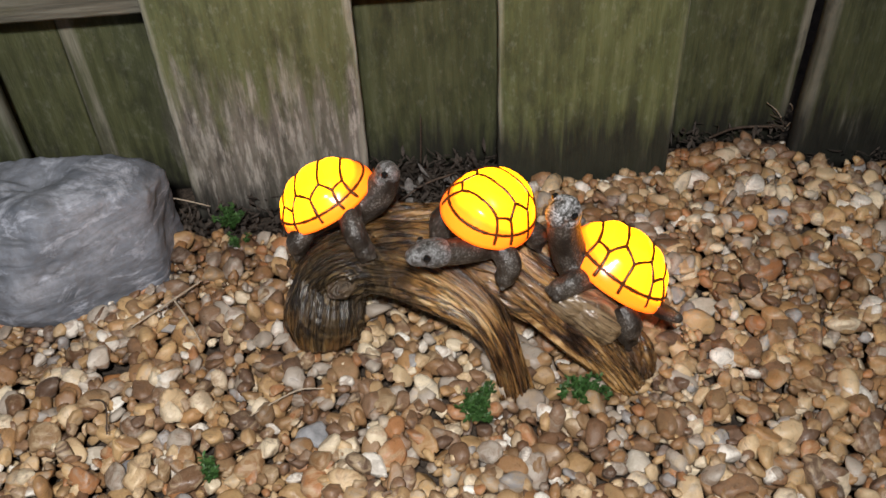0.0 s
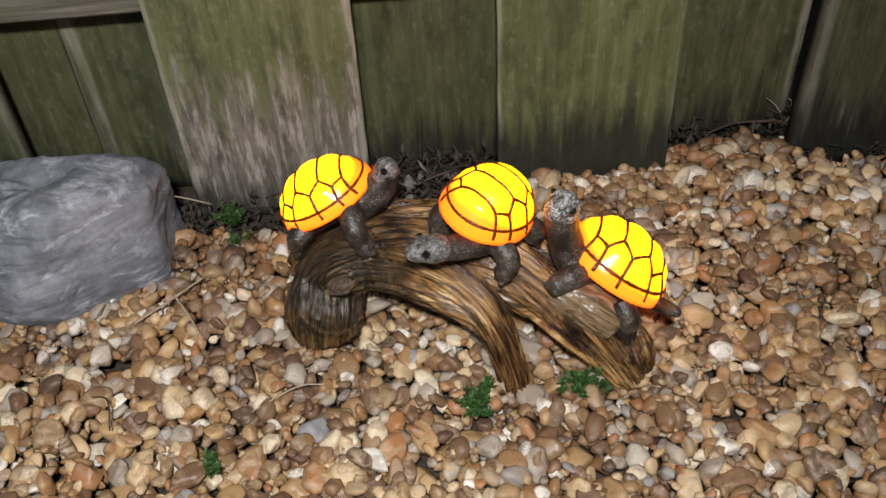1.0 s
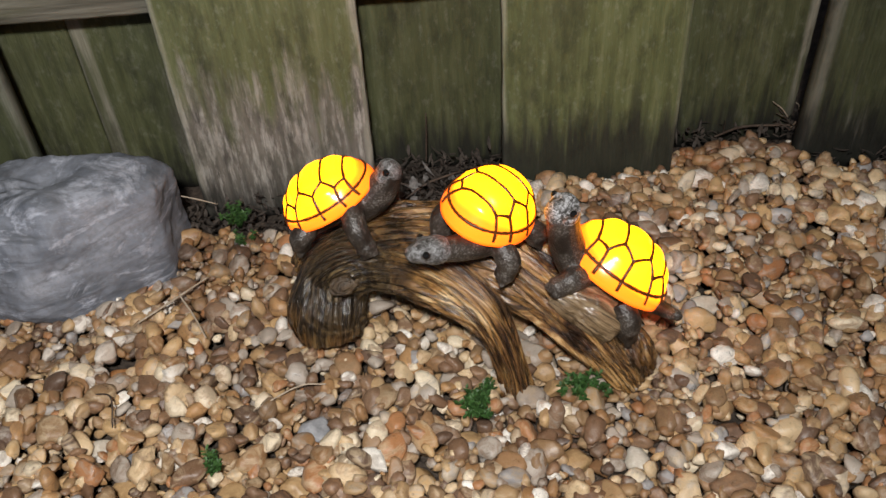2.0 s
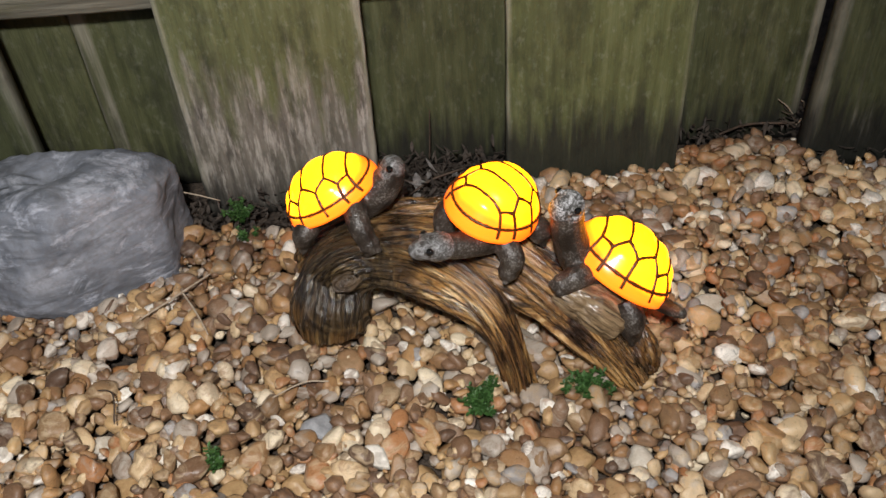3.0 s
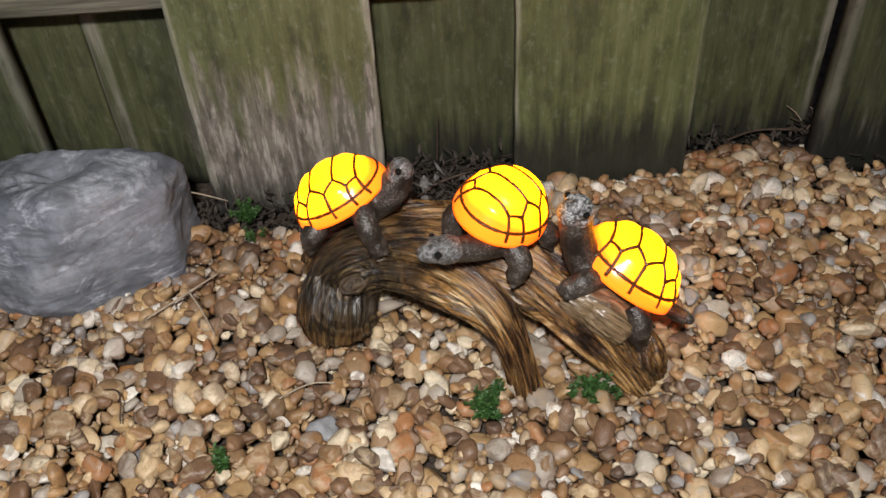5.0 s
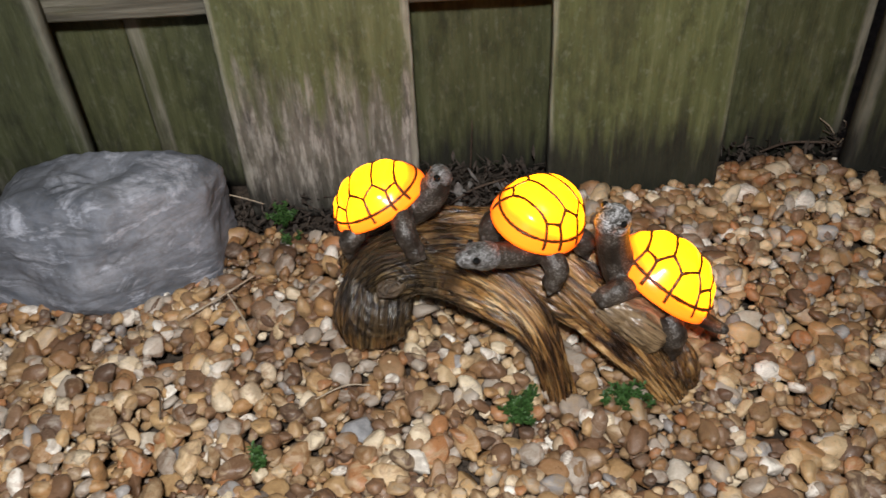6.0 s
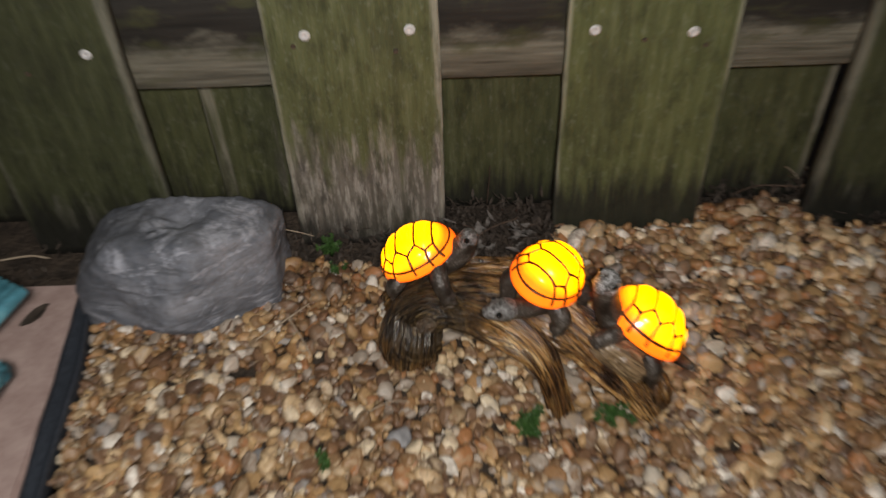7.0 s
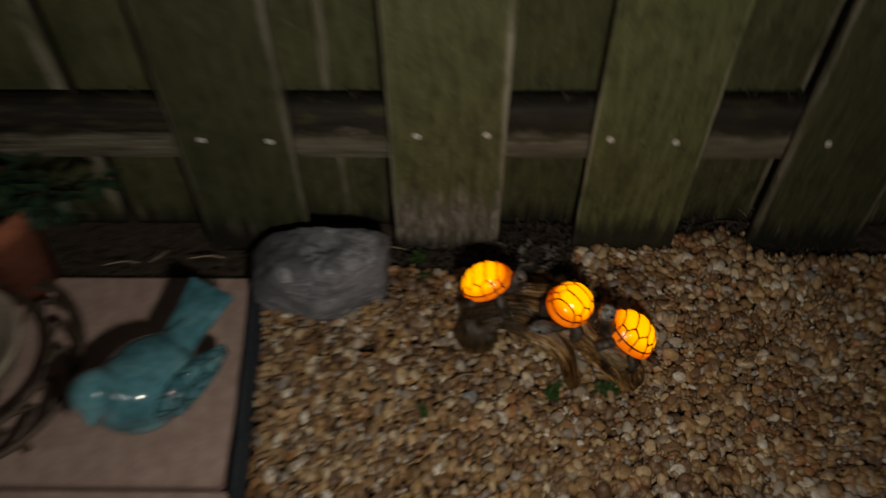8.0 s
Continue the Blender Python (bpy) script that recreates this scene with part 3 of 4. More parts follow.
# pale stub, cut off blunt
BRANCHES.append(([(0.226, 0.3830, 0.0625, 0.0090), (0.238, 0.3800, 0.0575, 0.0135), (0.2500, 0.3765, 0.0510, 0.0155), (0.2620, 0.3715, 0.0430, 0.0150), (0.2660, 0.3697, 0.0405, 0.0130), (0.2667, 0.3695, 0.0400, 0.0020)], bark(6.0, 0, 0.16), LOG_PALE))
for k, (rows, shape, coat) in enumerate(BRANCHES):
    v, f, u = sweep(rows, 120 if k < 5 else 40, 150 if k < 5 else 60, shape)
    uvs = [(a + 3.7 * k, b) for a, b in u]
    solid("trunk" if k == 0 else "branch", [Vector(p) - BASE for p in v], f, coat, ornament,
          "dark brown painted trunk with a carved knot" if k == 0 else "pale stub cut off blunt" if k == 5 else "brown painted branch with carved grain", uvs=uvs)
bm = bmesh.new()
ring = [Vector((0.0088 * math.cos(a), 0.0054 * math.sin(a), 0.0010 * math.sin(3 * a))) for a in np.linspace(0, 2 * math.pi, 25)]
tube(bm, [(*p, 0.0013 + 0.0005 * math.sin(5 * k)) for k, p in enumerate(ring)], 60, 8)
ring = [p * 0.5 for p in ring]
tube(bm, [(*p, 0.0011) for p in ring], 50, 8)
blob(bm, (0, 0, -0.0008), (0.0085, 0.0050, 0.0016), None, 4)
part("knot", bm, KNOT_WOOD, ornament, "oval carved knot, dark inside", at=Matrix.Translation(KNOT + Vector((0.0005, -0.0004, 0.0004)) - BASE) @ pose(0, 0, 0, 46, 0, 0) @ pose(0, 0, 0, 0, 0, 18))

# ---- turtles ----
HALF_L, HALF_W, DOME = 0.0325, 0.0270, 0.0265


def dome(x, y, lift=0.0):
    """A place on the shell over plan coordinates within the unit disc; each scute swells a little between its seams."""
    r = min(math.hypot(x, y), 1.0)
    h = DOME * (1 - r ** 2.5) ** 0.60
    rim = 1 + 0.05 * max(0.0, (r - 0.88) / 0.12)
    p = Vector((x * HALF_L * rim, y * HALF_W * rim, h))
    n = Vector((x / HALF_L, y / HALF_W, (1.05 - r) / DOME * 1.2 + 1e-4)).normalized()
    return p + n * (lift + 0.0012 * swell(x, y))


def seam_lines():
    """Scute borders in plan: a zigzag on either flank, cross seams over the back, spokes down to the rim line."""
    lines, ends = [], []
    zig = ((0.64, 0.50), (0.42, 0.69), (0.22, 0.54), (-0.04, 0.74), (-0.30, 0.50), (-0.50, 0.66), (-0.68, 0.38))
    for side in (1, -1):
        lines.append([(x, side * y) for x, y in zig])
        for k, turn in ((0, 0.78), (1, 1.14), (3, 1.62), (5, 2.22), (6, 2.70)):
            x, y = zig[k]
            ends.append(side * turn)
            lines.append([(x, side * y), (0.955 * math.cos(turn), side * 0.955 * math.sin(turn))])
    for k in (0, 2, 4, 6):
        x, y = zig[k]
        lines.append([(x, -y), (x + 0.03, 0), (x, y)])
    lines.append([(0.955 * math.cos(a), 0.955 * math.sin(a)) for a in np.linspace(0, 2 * math.pi, 49)])
    for a in ends:
        lines.append([(0.955 * math.cos(a), 0.955 * math.sin(a)), (0.997 * math.cos(a + 0.02), 0.997 * math.sin(a + 0.02))])
    return lines


SEAMS = np.array([(*a, *b) for line in seam_lines() for a, b in zip(line, line[1:])])


def swell(x, y):
    """0 in a seam, 1 well inside a scute."""
    a, d = SEAMS[:, :2], SEAMS[:, 2:] - SEAMS[:, :2]
    t = np.clip((((x, y) - a) * d).sum(axis=1) / (d * d).sum(axis=1), 0, 1)
    gap = np.sqrt((((x, y) - a - d * t[:, None]) ** 2).sum(axis=1)).min()
    return 1 - math.exp(-(gap / 0.11) ** 2)


def shell_mesh():
    verts, faces, rings, sides = [], [], 44, 96
    for i in range(rings):
        r = 1 - (i / (rings - 1)) ** 1.4 * 0.985
        for j in range(sides):
            a = 2 * math.pi * j / sides
            p = dome(r * math.cos(a), r * math.sin(a))
            verts.append(p)
    lip = [Vector((v.x * 0.93, v.y * 0.93, -0.0025)) for v in verts[:sides]]
    mid = [Vector((v.x * 1.0, v.y * 1.0, -0.0022)) for v in verts[:sides]]
    verts = lip + mid + verts
    return mesh_from("shell", verts, loft_faces(rings + 2, sides), SHELL)


def seam_mesh():
    bm = bmesh.new()
    for k, line in enumerate(seam_lines()):
        fine = []
        for (x0, y0), (x1, y1) in zip(line, line[1:]):
            steps = max(2, int(math.hypot(x1 - x0, y1 - y0) / 0.05))
            for i in range(steps):
                t = i / steps
                fine.append((x0 + (x1 - x0) * t, y0 + (y1 - y0) * t))
        fine.append(line[-1])
        rows = []
        for x, y in fine:
            p = dome(x, y, -0.0001)
            rows.append((*p, 0.00104 * (1 + 0.35 * noise.noise(p * 300 + Vector((k, 0, 0))))))
        tube(bm, rows, max(4, len(rows) * 2), 6)
    return bm


SHELL_MESH = shell_mesh()
seam_ob_mesh = bpy.data.meshes.new("seam")
bm = seam_mesh()
bm.to_mesh(seam_ob_mesh)
bm.free()
seam_ob_mesh.materials.append(SEAM)
seam_ob_mesh.polygons.foreach_set("use_smooth", np.ones(len(seam_ob_mesh.polygons), dtype=bool))


def turtle(centre, forward, up, head, nose, head_size, feet, tail=None, throat=None, eye_at=0.38, low=1.0, grow=1.0, face=HEAD):
    """One turtle: body with limbs, head, two eyes, lit shell and its seams. Head, nose and feet are places in the world."""
    f = Vector(forward).normalized()
    u = Vector(up)
    u = (u - f * u.dot(f)).normalized()
    side = u.cross(f)
    m = Matrix((f, side, u)).transposed().to_4x4()
    m.translation = Vector(centre) - BASE
    inv = (Matrix.Translation(BASE) @ m).inverted()
    bm = bmesh.new()
    blob(bm, (0, 0, -0.003), (0.0300, 0.0250, 0.0080), None, 4)
    blob(bm, (-0.004, 0, -0.007), (0.025, 0.019, 0.0072), None, 3)
    h = inv @ Vector(head)
    root = Vector((0.020, 0, -0.004))
    mid = root.lerp(h, 0.55) + Vector((0, 0, -0.003))
    rows = [(*root, 0.0095), (*mid, 0.0082), (*h, 0.0075)]
    if throat:
        rows = [(*(inv @ Vector(q[:3])), q[3]) for q in throat]
    tube(bm, rows, 14, 14)
    for place, hip in feet:
        q = inv @ Vector(place)
        hp = Vector(hip)
        knee = hp.lerp(q, 0.5) + Vector(((q.x - hp.x) * 0.15, math.copysign(0.004, hp.y), 0.002))
        tube(bm, [(*hp, 0.0075), (*knee, 0.0078), (*q, 0.0062)], 10, 12)
        blob(bm, q, (0.0072, 0.0068, 0.0058), None, 3)
        out = (q - hp).normalized()
        cross = out.cross(Vector((0, 0, 1))).normalized()
        for c in (-0.8, 0.0, 0.8):
            blob(bm, q + out * 0.0045 + cross * c * 0.0048 - Vector((0, 0, 0.0015)), (0.0028, 0.0022, 0.0022), None, 2)
    if tail:
        q = inv @ Vector(tail)
        tube(bm, [(-0.024, 0, -0.005, 0.006), (*(Vector((-0.028, 0, -0.006)).lerp(q, 0.6)), 0.0052), (*q, 0.0036)], 8, 10)
        blob(bm, q, (0.0040, 0.0038, 0.0034), None, 2)
    body = fuse(part("turtle_body", bm, SKIN, ornament, "dark brown dry-brushed turtle body", at=m), 0.0009, 3)
    n = inv @ Vector(nose)
    turn = (n - h).to_track_quat("X", "Z").to_matrix()
    bm = bmesh.new()
    L, W, H = head_size
    blob(bm, h, (L * 0.62, W, H), turn, 4)
    blob(bm, h + turn @ Vector((L * 0.42, 0, -H * 0.10)), (L * 0.55, W * 0.74, H * 0.74), turn, 4)
    blob(bm, h + turn @ Vector((L * 0.25, 0, H * 0.35)), (L * 0.42, W * 0.66, H * 0.55), turn, 3)
    for sgn in (1, -1):
        blob(bm, h + turn @ Vector((L * (eye_at - 0.02), sgn * W * 0.64, H * 0.42)), (L * 0.19, W * 0.26, H * 0.28), turn, 3)
    fuse(part("head", bm, face, body, "grey turtle head with fine wrinkles" if face is HEAD else "grey turtle head brushed with white"), 0.0007, 2)
    for sgn in (1, -1):
        bm = bmesh.new()
        bmesh.ops.create_icosphere(bm, subdivisions=3, radius=0.0023, matrix=Matrix.Translation(h + turn @ Vector((L * eye_at, sgn * W * 0.80, H * 0.46))))
        part("eye", bm, EYE_BLACK, body, "glossy black eye")
    shell = new("shell", SHELL_MESH)
    shell.parent, shell.matrix_basis = body, Matrix.Diagonal((grow, grow, low * grow, 1))
    shell["label"] = "amber translucent shell glowing yellow from within"
    seams = new("shell_seams", seam_ob_mesh)
    seams.parent, seams.matrix_basis = body, Matrix.Diagonal((grow, grow, low * grow, 1))
    seams["label"] = "dark brown painted scute seams"
    return body


turtle((0.0895, 0.4520, 0.0960), (0.89, 0.05, 0.44), (-0.42, 0.08, 0.90), (0.1310, 0.4470, 0.1170), (0.1190, 0.4400, 0.1110), (0.0118, 0.0084, 0.0084),
       [((0.1120, 0.4160, 0.0810), (0.014, -0.018, -0.004)), ((0.0685, 0.4330, 0.0730), (-0.018, -0.016, -0.004)), ((0.128, 0.470, 0.080), (0.014, 0.018, -0.006))], eye_at=0.30, low=0.88,
       throat=[(0.106, 0.447, 0.092, 0.014), (0.119, 0.447, 0.099, 0.0128), (0.127, 0.447, 0.108, 0.0105), (0.131, 0.447, 0.117, 0.0080)])
turtle((0.1905, 0.4110, 0.1070), (-0.62, -0.74, 0.26), (0.40, 0.0, 0.92), (0.1555, 0.3790, 0.1070), (0.1330, 0.3745, 0.1095), (0.0185, 0.0094, 0.0086),
       [((0.1970, 0.3800, 0.0820), (0.012, 0.021, -0.006)), ((0.160, 0.407, 0.088), (0.012, -0.018, -0.008)), ((0.220, 0.413, 0.080), (-0.018, 0.018, -0.006))],
       throat=[(0.186, 0.393, 0.098, 0.010), (0.170, 0.384, 0.1025, 0.0085), (0.1555, 0.379, 0.107, 0.0075)])
turtle((0.2672, 0.3945, 0.0643), (-0.75, 0.36, 0.47), (0.63, 0.10, 0.80), (0.2340, 0.3945, 0.1160), (0.2250, 0.3870, 0.1225), (0.0132, 0.0108, 0.0112),
       [((0.2290, 0.3730, 0.0740), (0.016, 0.020, -0.006)), ((0.2720, 0.3640, 0.0360), (-0.012, 0.020, -0.008)), ((0.243, 0.415, 0.074), (0.014, -0.02, -0.008))], tail=(0.3000, 0.3600, 0.0540), grow=1.09, face=HEAD_WHITE,
       throat=[(0.252, 0.390, 0.062, 0.0140), (0.240, 0.392, 0.080, 0.0118), (0.2345, 0.394, 0.100, 0.0105), (0.2340, 0.395, 0.115, 0.0100)])

# ---- teal bird ----
bird = tagged(empty("bird_figurine", -0.315, 0.33, 0.0), "glossy teal ceramic bird standing on a paving slab", "figurine")
bm = bmesh.new()
axis = Vector((-0.075, -0.115, 0.0)).normalized()
turn = axis.to_track_quat("X", "Z").to_matrix()
blob(bm, (-0.012, -0.004, 0.057), (0.068, 0.057, 0.050), turn, 4)
tube(bm, [(0.0, 0.008, 0.060, 0.040), (0.012, 0.034, 0.064, 0.029), (0.022, 0.056, 0.070, 0.018), (0.030, 0.072, 0.074, 0.012)], 14, 20)
blob(bm, (-0.022, -0.018, 0.067), (0.054, 0.051, 0.045), turn, 4)
blob(bm, (-0.008, 0.0, 0.012), (0.034, 0.026, 0.016), turn, 3)
blob(bm, (-0.052, -0.040, 0.106), (0.029, 0.027, 0.026), turn, 4)
tube(bm, [(-0.030, -0.030, 0.080, 0.034), (-0.044, -0.044, 0.104, 0.024)], 6, 18)
tube(bm, [(-0.054, -0.056, 0.104, 0.014), (-0.050, -0.070, 0.100, 0.008), (-0.046, -0.082, 0.096, 0.0015)], 8, 12)
# tail: a fan of grooved feathers, narrow at its root
for k in range(-3, 4):
    a = Vector((0.020, 0.052, 0.068)) + Vector((0.0036, -0.0022, 0)) * k
    b = Vector((0.055, 0.120, 0.086)) + Vector((0.0086, -0.0048, 0.0004)) * k
    tube(bm, [(*a, 0.013), (*(a.lerp(b, 0.45)), 0.0085), (*(a.lerp(b, 0.9)), 0.0062), (*b, 0.0052)], 16, 10)
fuse(part("body", bm, GLAZE, bird), 0.0020, 4)
for sgn in (1, -1):
    bm = bmesh.new()
    out = Vector((0.115, -0.075, 0)).normalized() * sgn
    c = Vector((-0.002, -0.006, 0.068)) + out * (0.040 if sgn > 0 else 0.026)
    tip = Vector((0.077, 0.046, 0.062)) if sgn > 0 else Vector((-0.004, 0.052, 0.064))
    along = (tip - c).normalized()
    wt = along.to_track_quat("X", "Z").to_matrix()
    blob(bm, c + along * 0.012, (0.046, 0.015, 0.030), wt, 4)
    tube(bm, [(*c, 0.021), (*c.lerp(tip, 0.4), 0.020), (*c.lerp(tip, 0.75), 0.014), (*tip, 0.004)], 16, 14)
    away = Vector((along.y, -along.x, 0)) * sgn
    for i in range(6):
        for j in range(3):
            p = c.lerp(tip, -0.12 + 0.13 * i) + away * (0.0150 - 0.0005 * i * i) + Vector((0, 0, 0.017 - 0.010 * j - (i % 2) * 0.005))
            blob(bm, p, (0.0085, 0.0044, 0.0058), wt, 3)
    for j in range(3):
        q = c.lerp(tip, 0.76) + Vector((0, 0, 0.011 - 0.007 * j)) + away * (0.002 + 0.002 * j)
        blob(bm, q, (0.019, 0.0050, 0.0042), wt, 3)
    fuse(part("wing", bm, WING_GLAZE, bird, "teal wing with overlapping scalloped feathers"), 0.0014, 2)

# ---- round iron plant stand with a pale pot, far end of the slabs ----
stand = tagged(empty("plant_stand", -0.580, 0.366, 0.0), "round dark iron plant stand with scrollwork rim", "plant stand")


def ring(radius, z, thick, name):
    bm = bmesh.new()
    rows = [(radius * math.cos(a), radius * math.sin(a), z, thick) for a in np.linspace(0, 2 * math.pi, 49)]
    tube(bm, rows, 97, 8)
    part(name, bm, IRON, stand)


ring(0.147, 0.026, 0.0055, "outer_ring")
ring(0.108, 0.030, 0.0045, "inner_ring")
for k in range(18):
    bm = bmesh.new()
    a0 = 2 * math.pi * k / 18
    rows = []
    for t in np.linspace(0, 1, 9):
        r = 0.109 + 0.036 * t
        a = a0 + 0.20 * math.sin(t * math.pi * 1.3)
        rows.append((r * math.cos(a), r * math.sin(a), 0.028, 0.0034 * (0.6 + 0.8 * math.sin(math.pi * t))))
    tube(bm, rows, 18, 7)
    part("scroll", bm, IRON, stand)
for k in range(4):
    bm = bmesh.new()
    a = math.pi / 4 + k * math.pi / 2
    tube(bm, [(0.145 * math.cos(a), 0.145 * math.sin(a), 0.026, 0.006), (0.148 * math.cos(a), 0.148 * math.sin(a), 0.0065, 0.006)], 4, 8)
    part("foot", bm, IRON, stand)

profile = [(0.0, 0.033), (0.070, 0.033), (0.074, 0.038), (0.088, 0.075), (0.092, 0.080), (0.088, 0.084), (0.078, 0.080), (0.070, 0.070), (0.0, 0.068)]
verts = [(max(r, 0.0005) * math.cos(a), max(r, 0.0005) * math.sin(a), z) for r, z in profile for a in np.linspace(0, 2 * math.pi, 40, endpoint=False)]
pot = solid("plant_pot", verts, loft_faces(len(profile), 40), CREAM, at=pose(-0.580, 0.366, 0))
tagged(pot, "cream glazed bowl pot sitting in the iron stand", "plant pot")

profile = [(0.0, 0.0), (0.042, 0.0), (0.056, 0.150), (0.061, 0.152), (0.063, 0.190), (0.056, 0.190), (0.054, 0.165), (0.0, 0.162)]
verts = [(max(r, 0.0005) * math.cos(a), max(r, 0.0005) * math.sin(a), z) for r, z in profile for a in np.linspace(0, 2 * math.pi, 36, endpoint=False)]
tpot = solid("plant_pot", verts, loft_faces(len(profile), 36), TERRACOTTA, at=pose(-0.556, 0.519, -0.021))
tagged(tpot, "small terracotta pot on soil by the fence", "plant pot")


def leaf_faces(bm, base, way, length, width, bend=0.25):
    way = Vector(way).normalized()
    cross = way.cross(Vector((0.1, 0.2, 1))).normalized()
    up = cross.cross(way)
    rows = []
    for t, w in ((0.0, 0.12), (0.3, 0.85), (0.6, 1.0), (0.85, 0.6), (1.0, 0.05)):
        c = Vector(base) + way * length * t - up * bend * length * t * t
        rows.append([bm.verts.new(c - cross * width * w), bm.verts.new(c - up * width * 0.25), bm.verts.new(c + cross * width * w)])
    for a, b in zip(rows, rows[1:]):
        bm.faces.new((a[0], a[1], b[1], b[0]))
        bm.faces.new((a[1], a[2], b[2], b[1]))


rng = random.Random(4)
shrub = tagged(empty("potted_shrub", -0.556, 0.519, 0.140), "dark evergreen shrub overhanging the slabs", "shrub")
bm, bl = bmesh.new(), bmesh.new()
for k in range(17):
    a, el = rng.uniform(0, 6.28), rng.uniform(0.25, 1.3)
    d = Vector((math.cos(a) * math.cos(el), math.sin(a) * math.cos(el) * 0.45 - 0.10, math.sin(el)))
    L = rng.uniform(0.14, 0.30)
    pts = []
    for t in np.linspace(0, 1, 6):
        p = d * L * t + Vector((-0.02 * t, -0.01 * t, -0.06 * t * t)) + Vector((noise.noise((k, t * 2, 0)), noise.noise((k, t * 2, 5)) * 0.4, 0)) * 0.02
        p.y = min(p.y, 0.05)
        pts.append(p)
    tube(bm, [(*p, 0.0022 * (1 - 0.75 * i / 5)) for i, p in enumerate(pts)], 10, 5)
    for i in range(22):
        t = rng.uniform(0.25, 1.0) * 4.99
        p = pts[int(t)].lerp(pts[int(t) + 1], t % 1)
        leaf_faces(bl, p, (rng.uniform(-1, 1), rng.uniform(-1, 0.4), rng.uniform(-0.5, 0.7)), rng.uniform(0.018, 0.034), rng.uniform(0.005, 0.009))
part("stems", bm, DARK_TWIG, shrub)
part("foliage", bl, SHRUB, shrub, "small dark green leaves")

# ---- weeds among the pebbles ----
def weed(x, y, spread, count, seed, label):
    r = random.Random(seed)
    top = tagged(empty("weed", x, y, -0.006), label, "weed", group="weeds in the gravel")
    st, lf = bmesh.new(), bmesh.new()
    for k in range(count):
        a, reach = r.uniform(0, 6.28), spread * r.uniform(0.25, 1.0)
        end = Vector((math.cos(a) * reach, math.sin(a) * reach, 0.010 + r.uniform(0.002, 0.012)))
        tube(st, [(0, 0, 0, 0.0006), (*(end * 0.55 + Vector((0, 0, 0.003))), 0.0005), (*end, 0.0003)], 5, 4)
        for i in range(20):
            b = end * r.uniform(0.55, 1.0) + Vector((0, 0, 0.001))
            leaf_faces(lf, b, (r.uniform(-1, 1), r.uniform(-1, 1), r.uniform(0.0, 0.9)), r.uniform(0.0022, 0.0044), r.uniform(0.0006, 0.0011), 0.15)
    part("stalk", st, WEED, top)
    part("leaves", lf, WEED, top)


weed(0.176, 0.343, 0.0155, 26, 1, "small feathery green weed between the pebbles")
weed(0.243, 0.346, 0.0165, 30, 2, "small feathery green weed between the pebbles")
weed(0.011, 0.314, 0.008, 9, 3, "tiny green seedling between the pebbles")
weed(-0.002, 0.552, 0.015, 14, 4, "green weed at the foot of the fence")
weed(0.010, 0.520, 0.010, 5, 5, "sparse green weed at the foot of the fence")


# ---- stems and twigs ----
def stick(name, points, material, label, sides=7):
    bm = bmesh.new()
    o = Vector(points[0][:3])
    tube(bm, [(*(Vector(p[:3]) - o), p[3]) for p in points], 24, sides)
    ob = part(name, bm, material, at=pose(*o))
    return tagged(ob, label, "twig")


stick("twig", [(-0.059, 0.437, 0.009, 0.0007), (-0.036, 0.456, 0.011, 0.0009), (-0.014, 0.476, 0.012, 0.0006)], STRAW, "pale dry stem lying on the gravel")
stick("twig", [(-0.032, 0.459, 0.011, 0.0007), (-0.020, 0.440, 0.010, 0.0008), (-0.008, 0.418, 0.008, 0.0006)], STRAW, "pale dry stem lying on the gravel")
stick("twig", [(0.032, 0.351, 0.008, 0.0005), (0.060, 0.365, 0.011, 0.0006), (0.078, 0.366, 0.010, 0.0005)], STRAW, "thin pale stem across the pebbles")
stick("twig", [(-0.080, 0.375, 0.008, 0.0005), (-0.062, 0.368, 0.013, 0.0006), (-0.056, 0.345, 0.010, 0.0005)], DARK_TWIG, "thin dark rootlet across the pebbles")
stick("twig", [(-0.046, 0.556, 0.030, 0.0005), (-0.032, 0.559, 0.022, 0.0006), (-0.018, 0.562, 0.013, 0.0004)], STRAW, "pale straw against the fence")
stick("twig", [(0.405, 0.612, 0.004, 0.0010), (0.434, 0.622, 0.005, 0.0012), (0.475, 0.617, 0.006, 0.0009)], DARK_TWIG, "brown twig along the fence foot")
stick("twig", [(0.132, 0.545, 0.014, 0.0008), (0.155, 0.556, 0.022, 0.0011), (0.182, 0.568, 0.022, 0.0008)], DARK_TWIG, "dark dead stalk behind the log")
stick("twig", [(0.154, 0.615, 0.0, 0.0008), (0.156, 0.617, 0.028, 0.0007), (0.157, 0.618, 0.048, 0.0004)], DARK_TWIG, "thin dark stem standing against the fence")
stick("twig", [(-0.385, 0.545, 0.004, 0.0008), (-0.37, 0.551, 0.010, 0.0010), (-0.358, 0.556, 0.018, 0.0007)], STRAW, "pale dry stem behind the slabs")
stick("twig", [(-0.45, 0.540, 0.004, 0.0009), (-0.42, 0.545, 0.006, 0.0012), (-0.40, 0.543, 0.005, 0.0008)], STRAW, "short pale dry stem behind the slabs")
stick("twig", [(-0.33, 0.553, 0.003, 0.0010), (-0.30, 0.556, 0.005, 0.0013), (-0.28, 0.553, 0.004, 0.0009)], STRAW, "short pale dry stem behind the slabs")

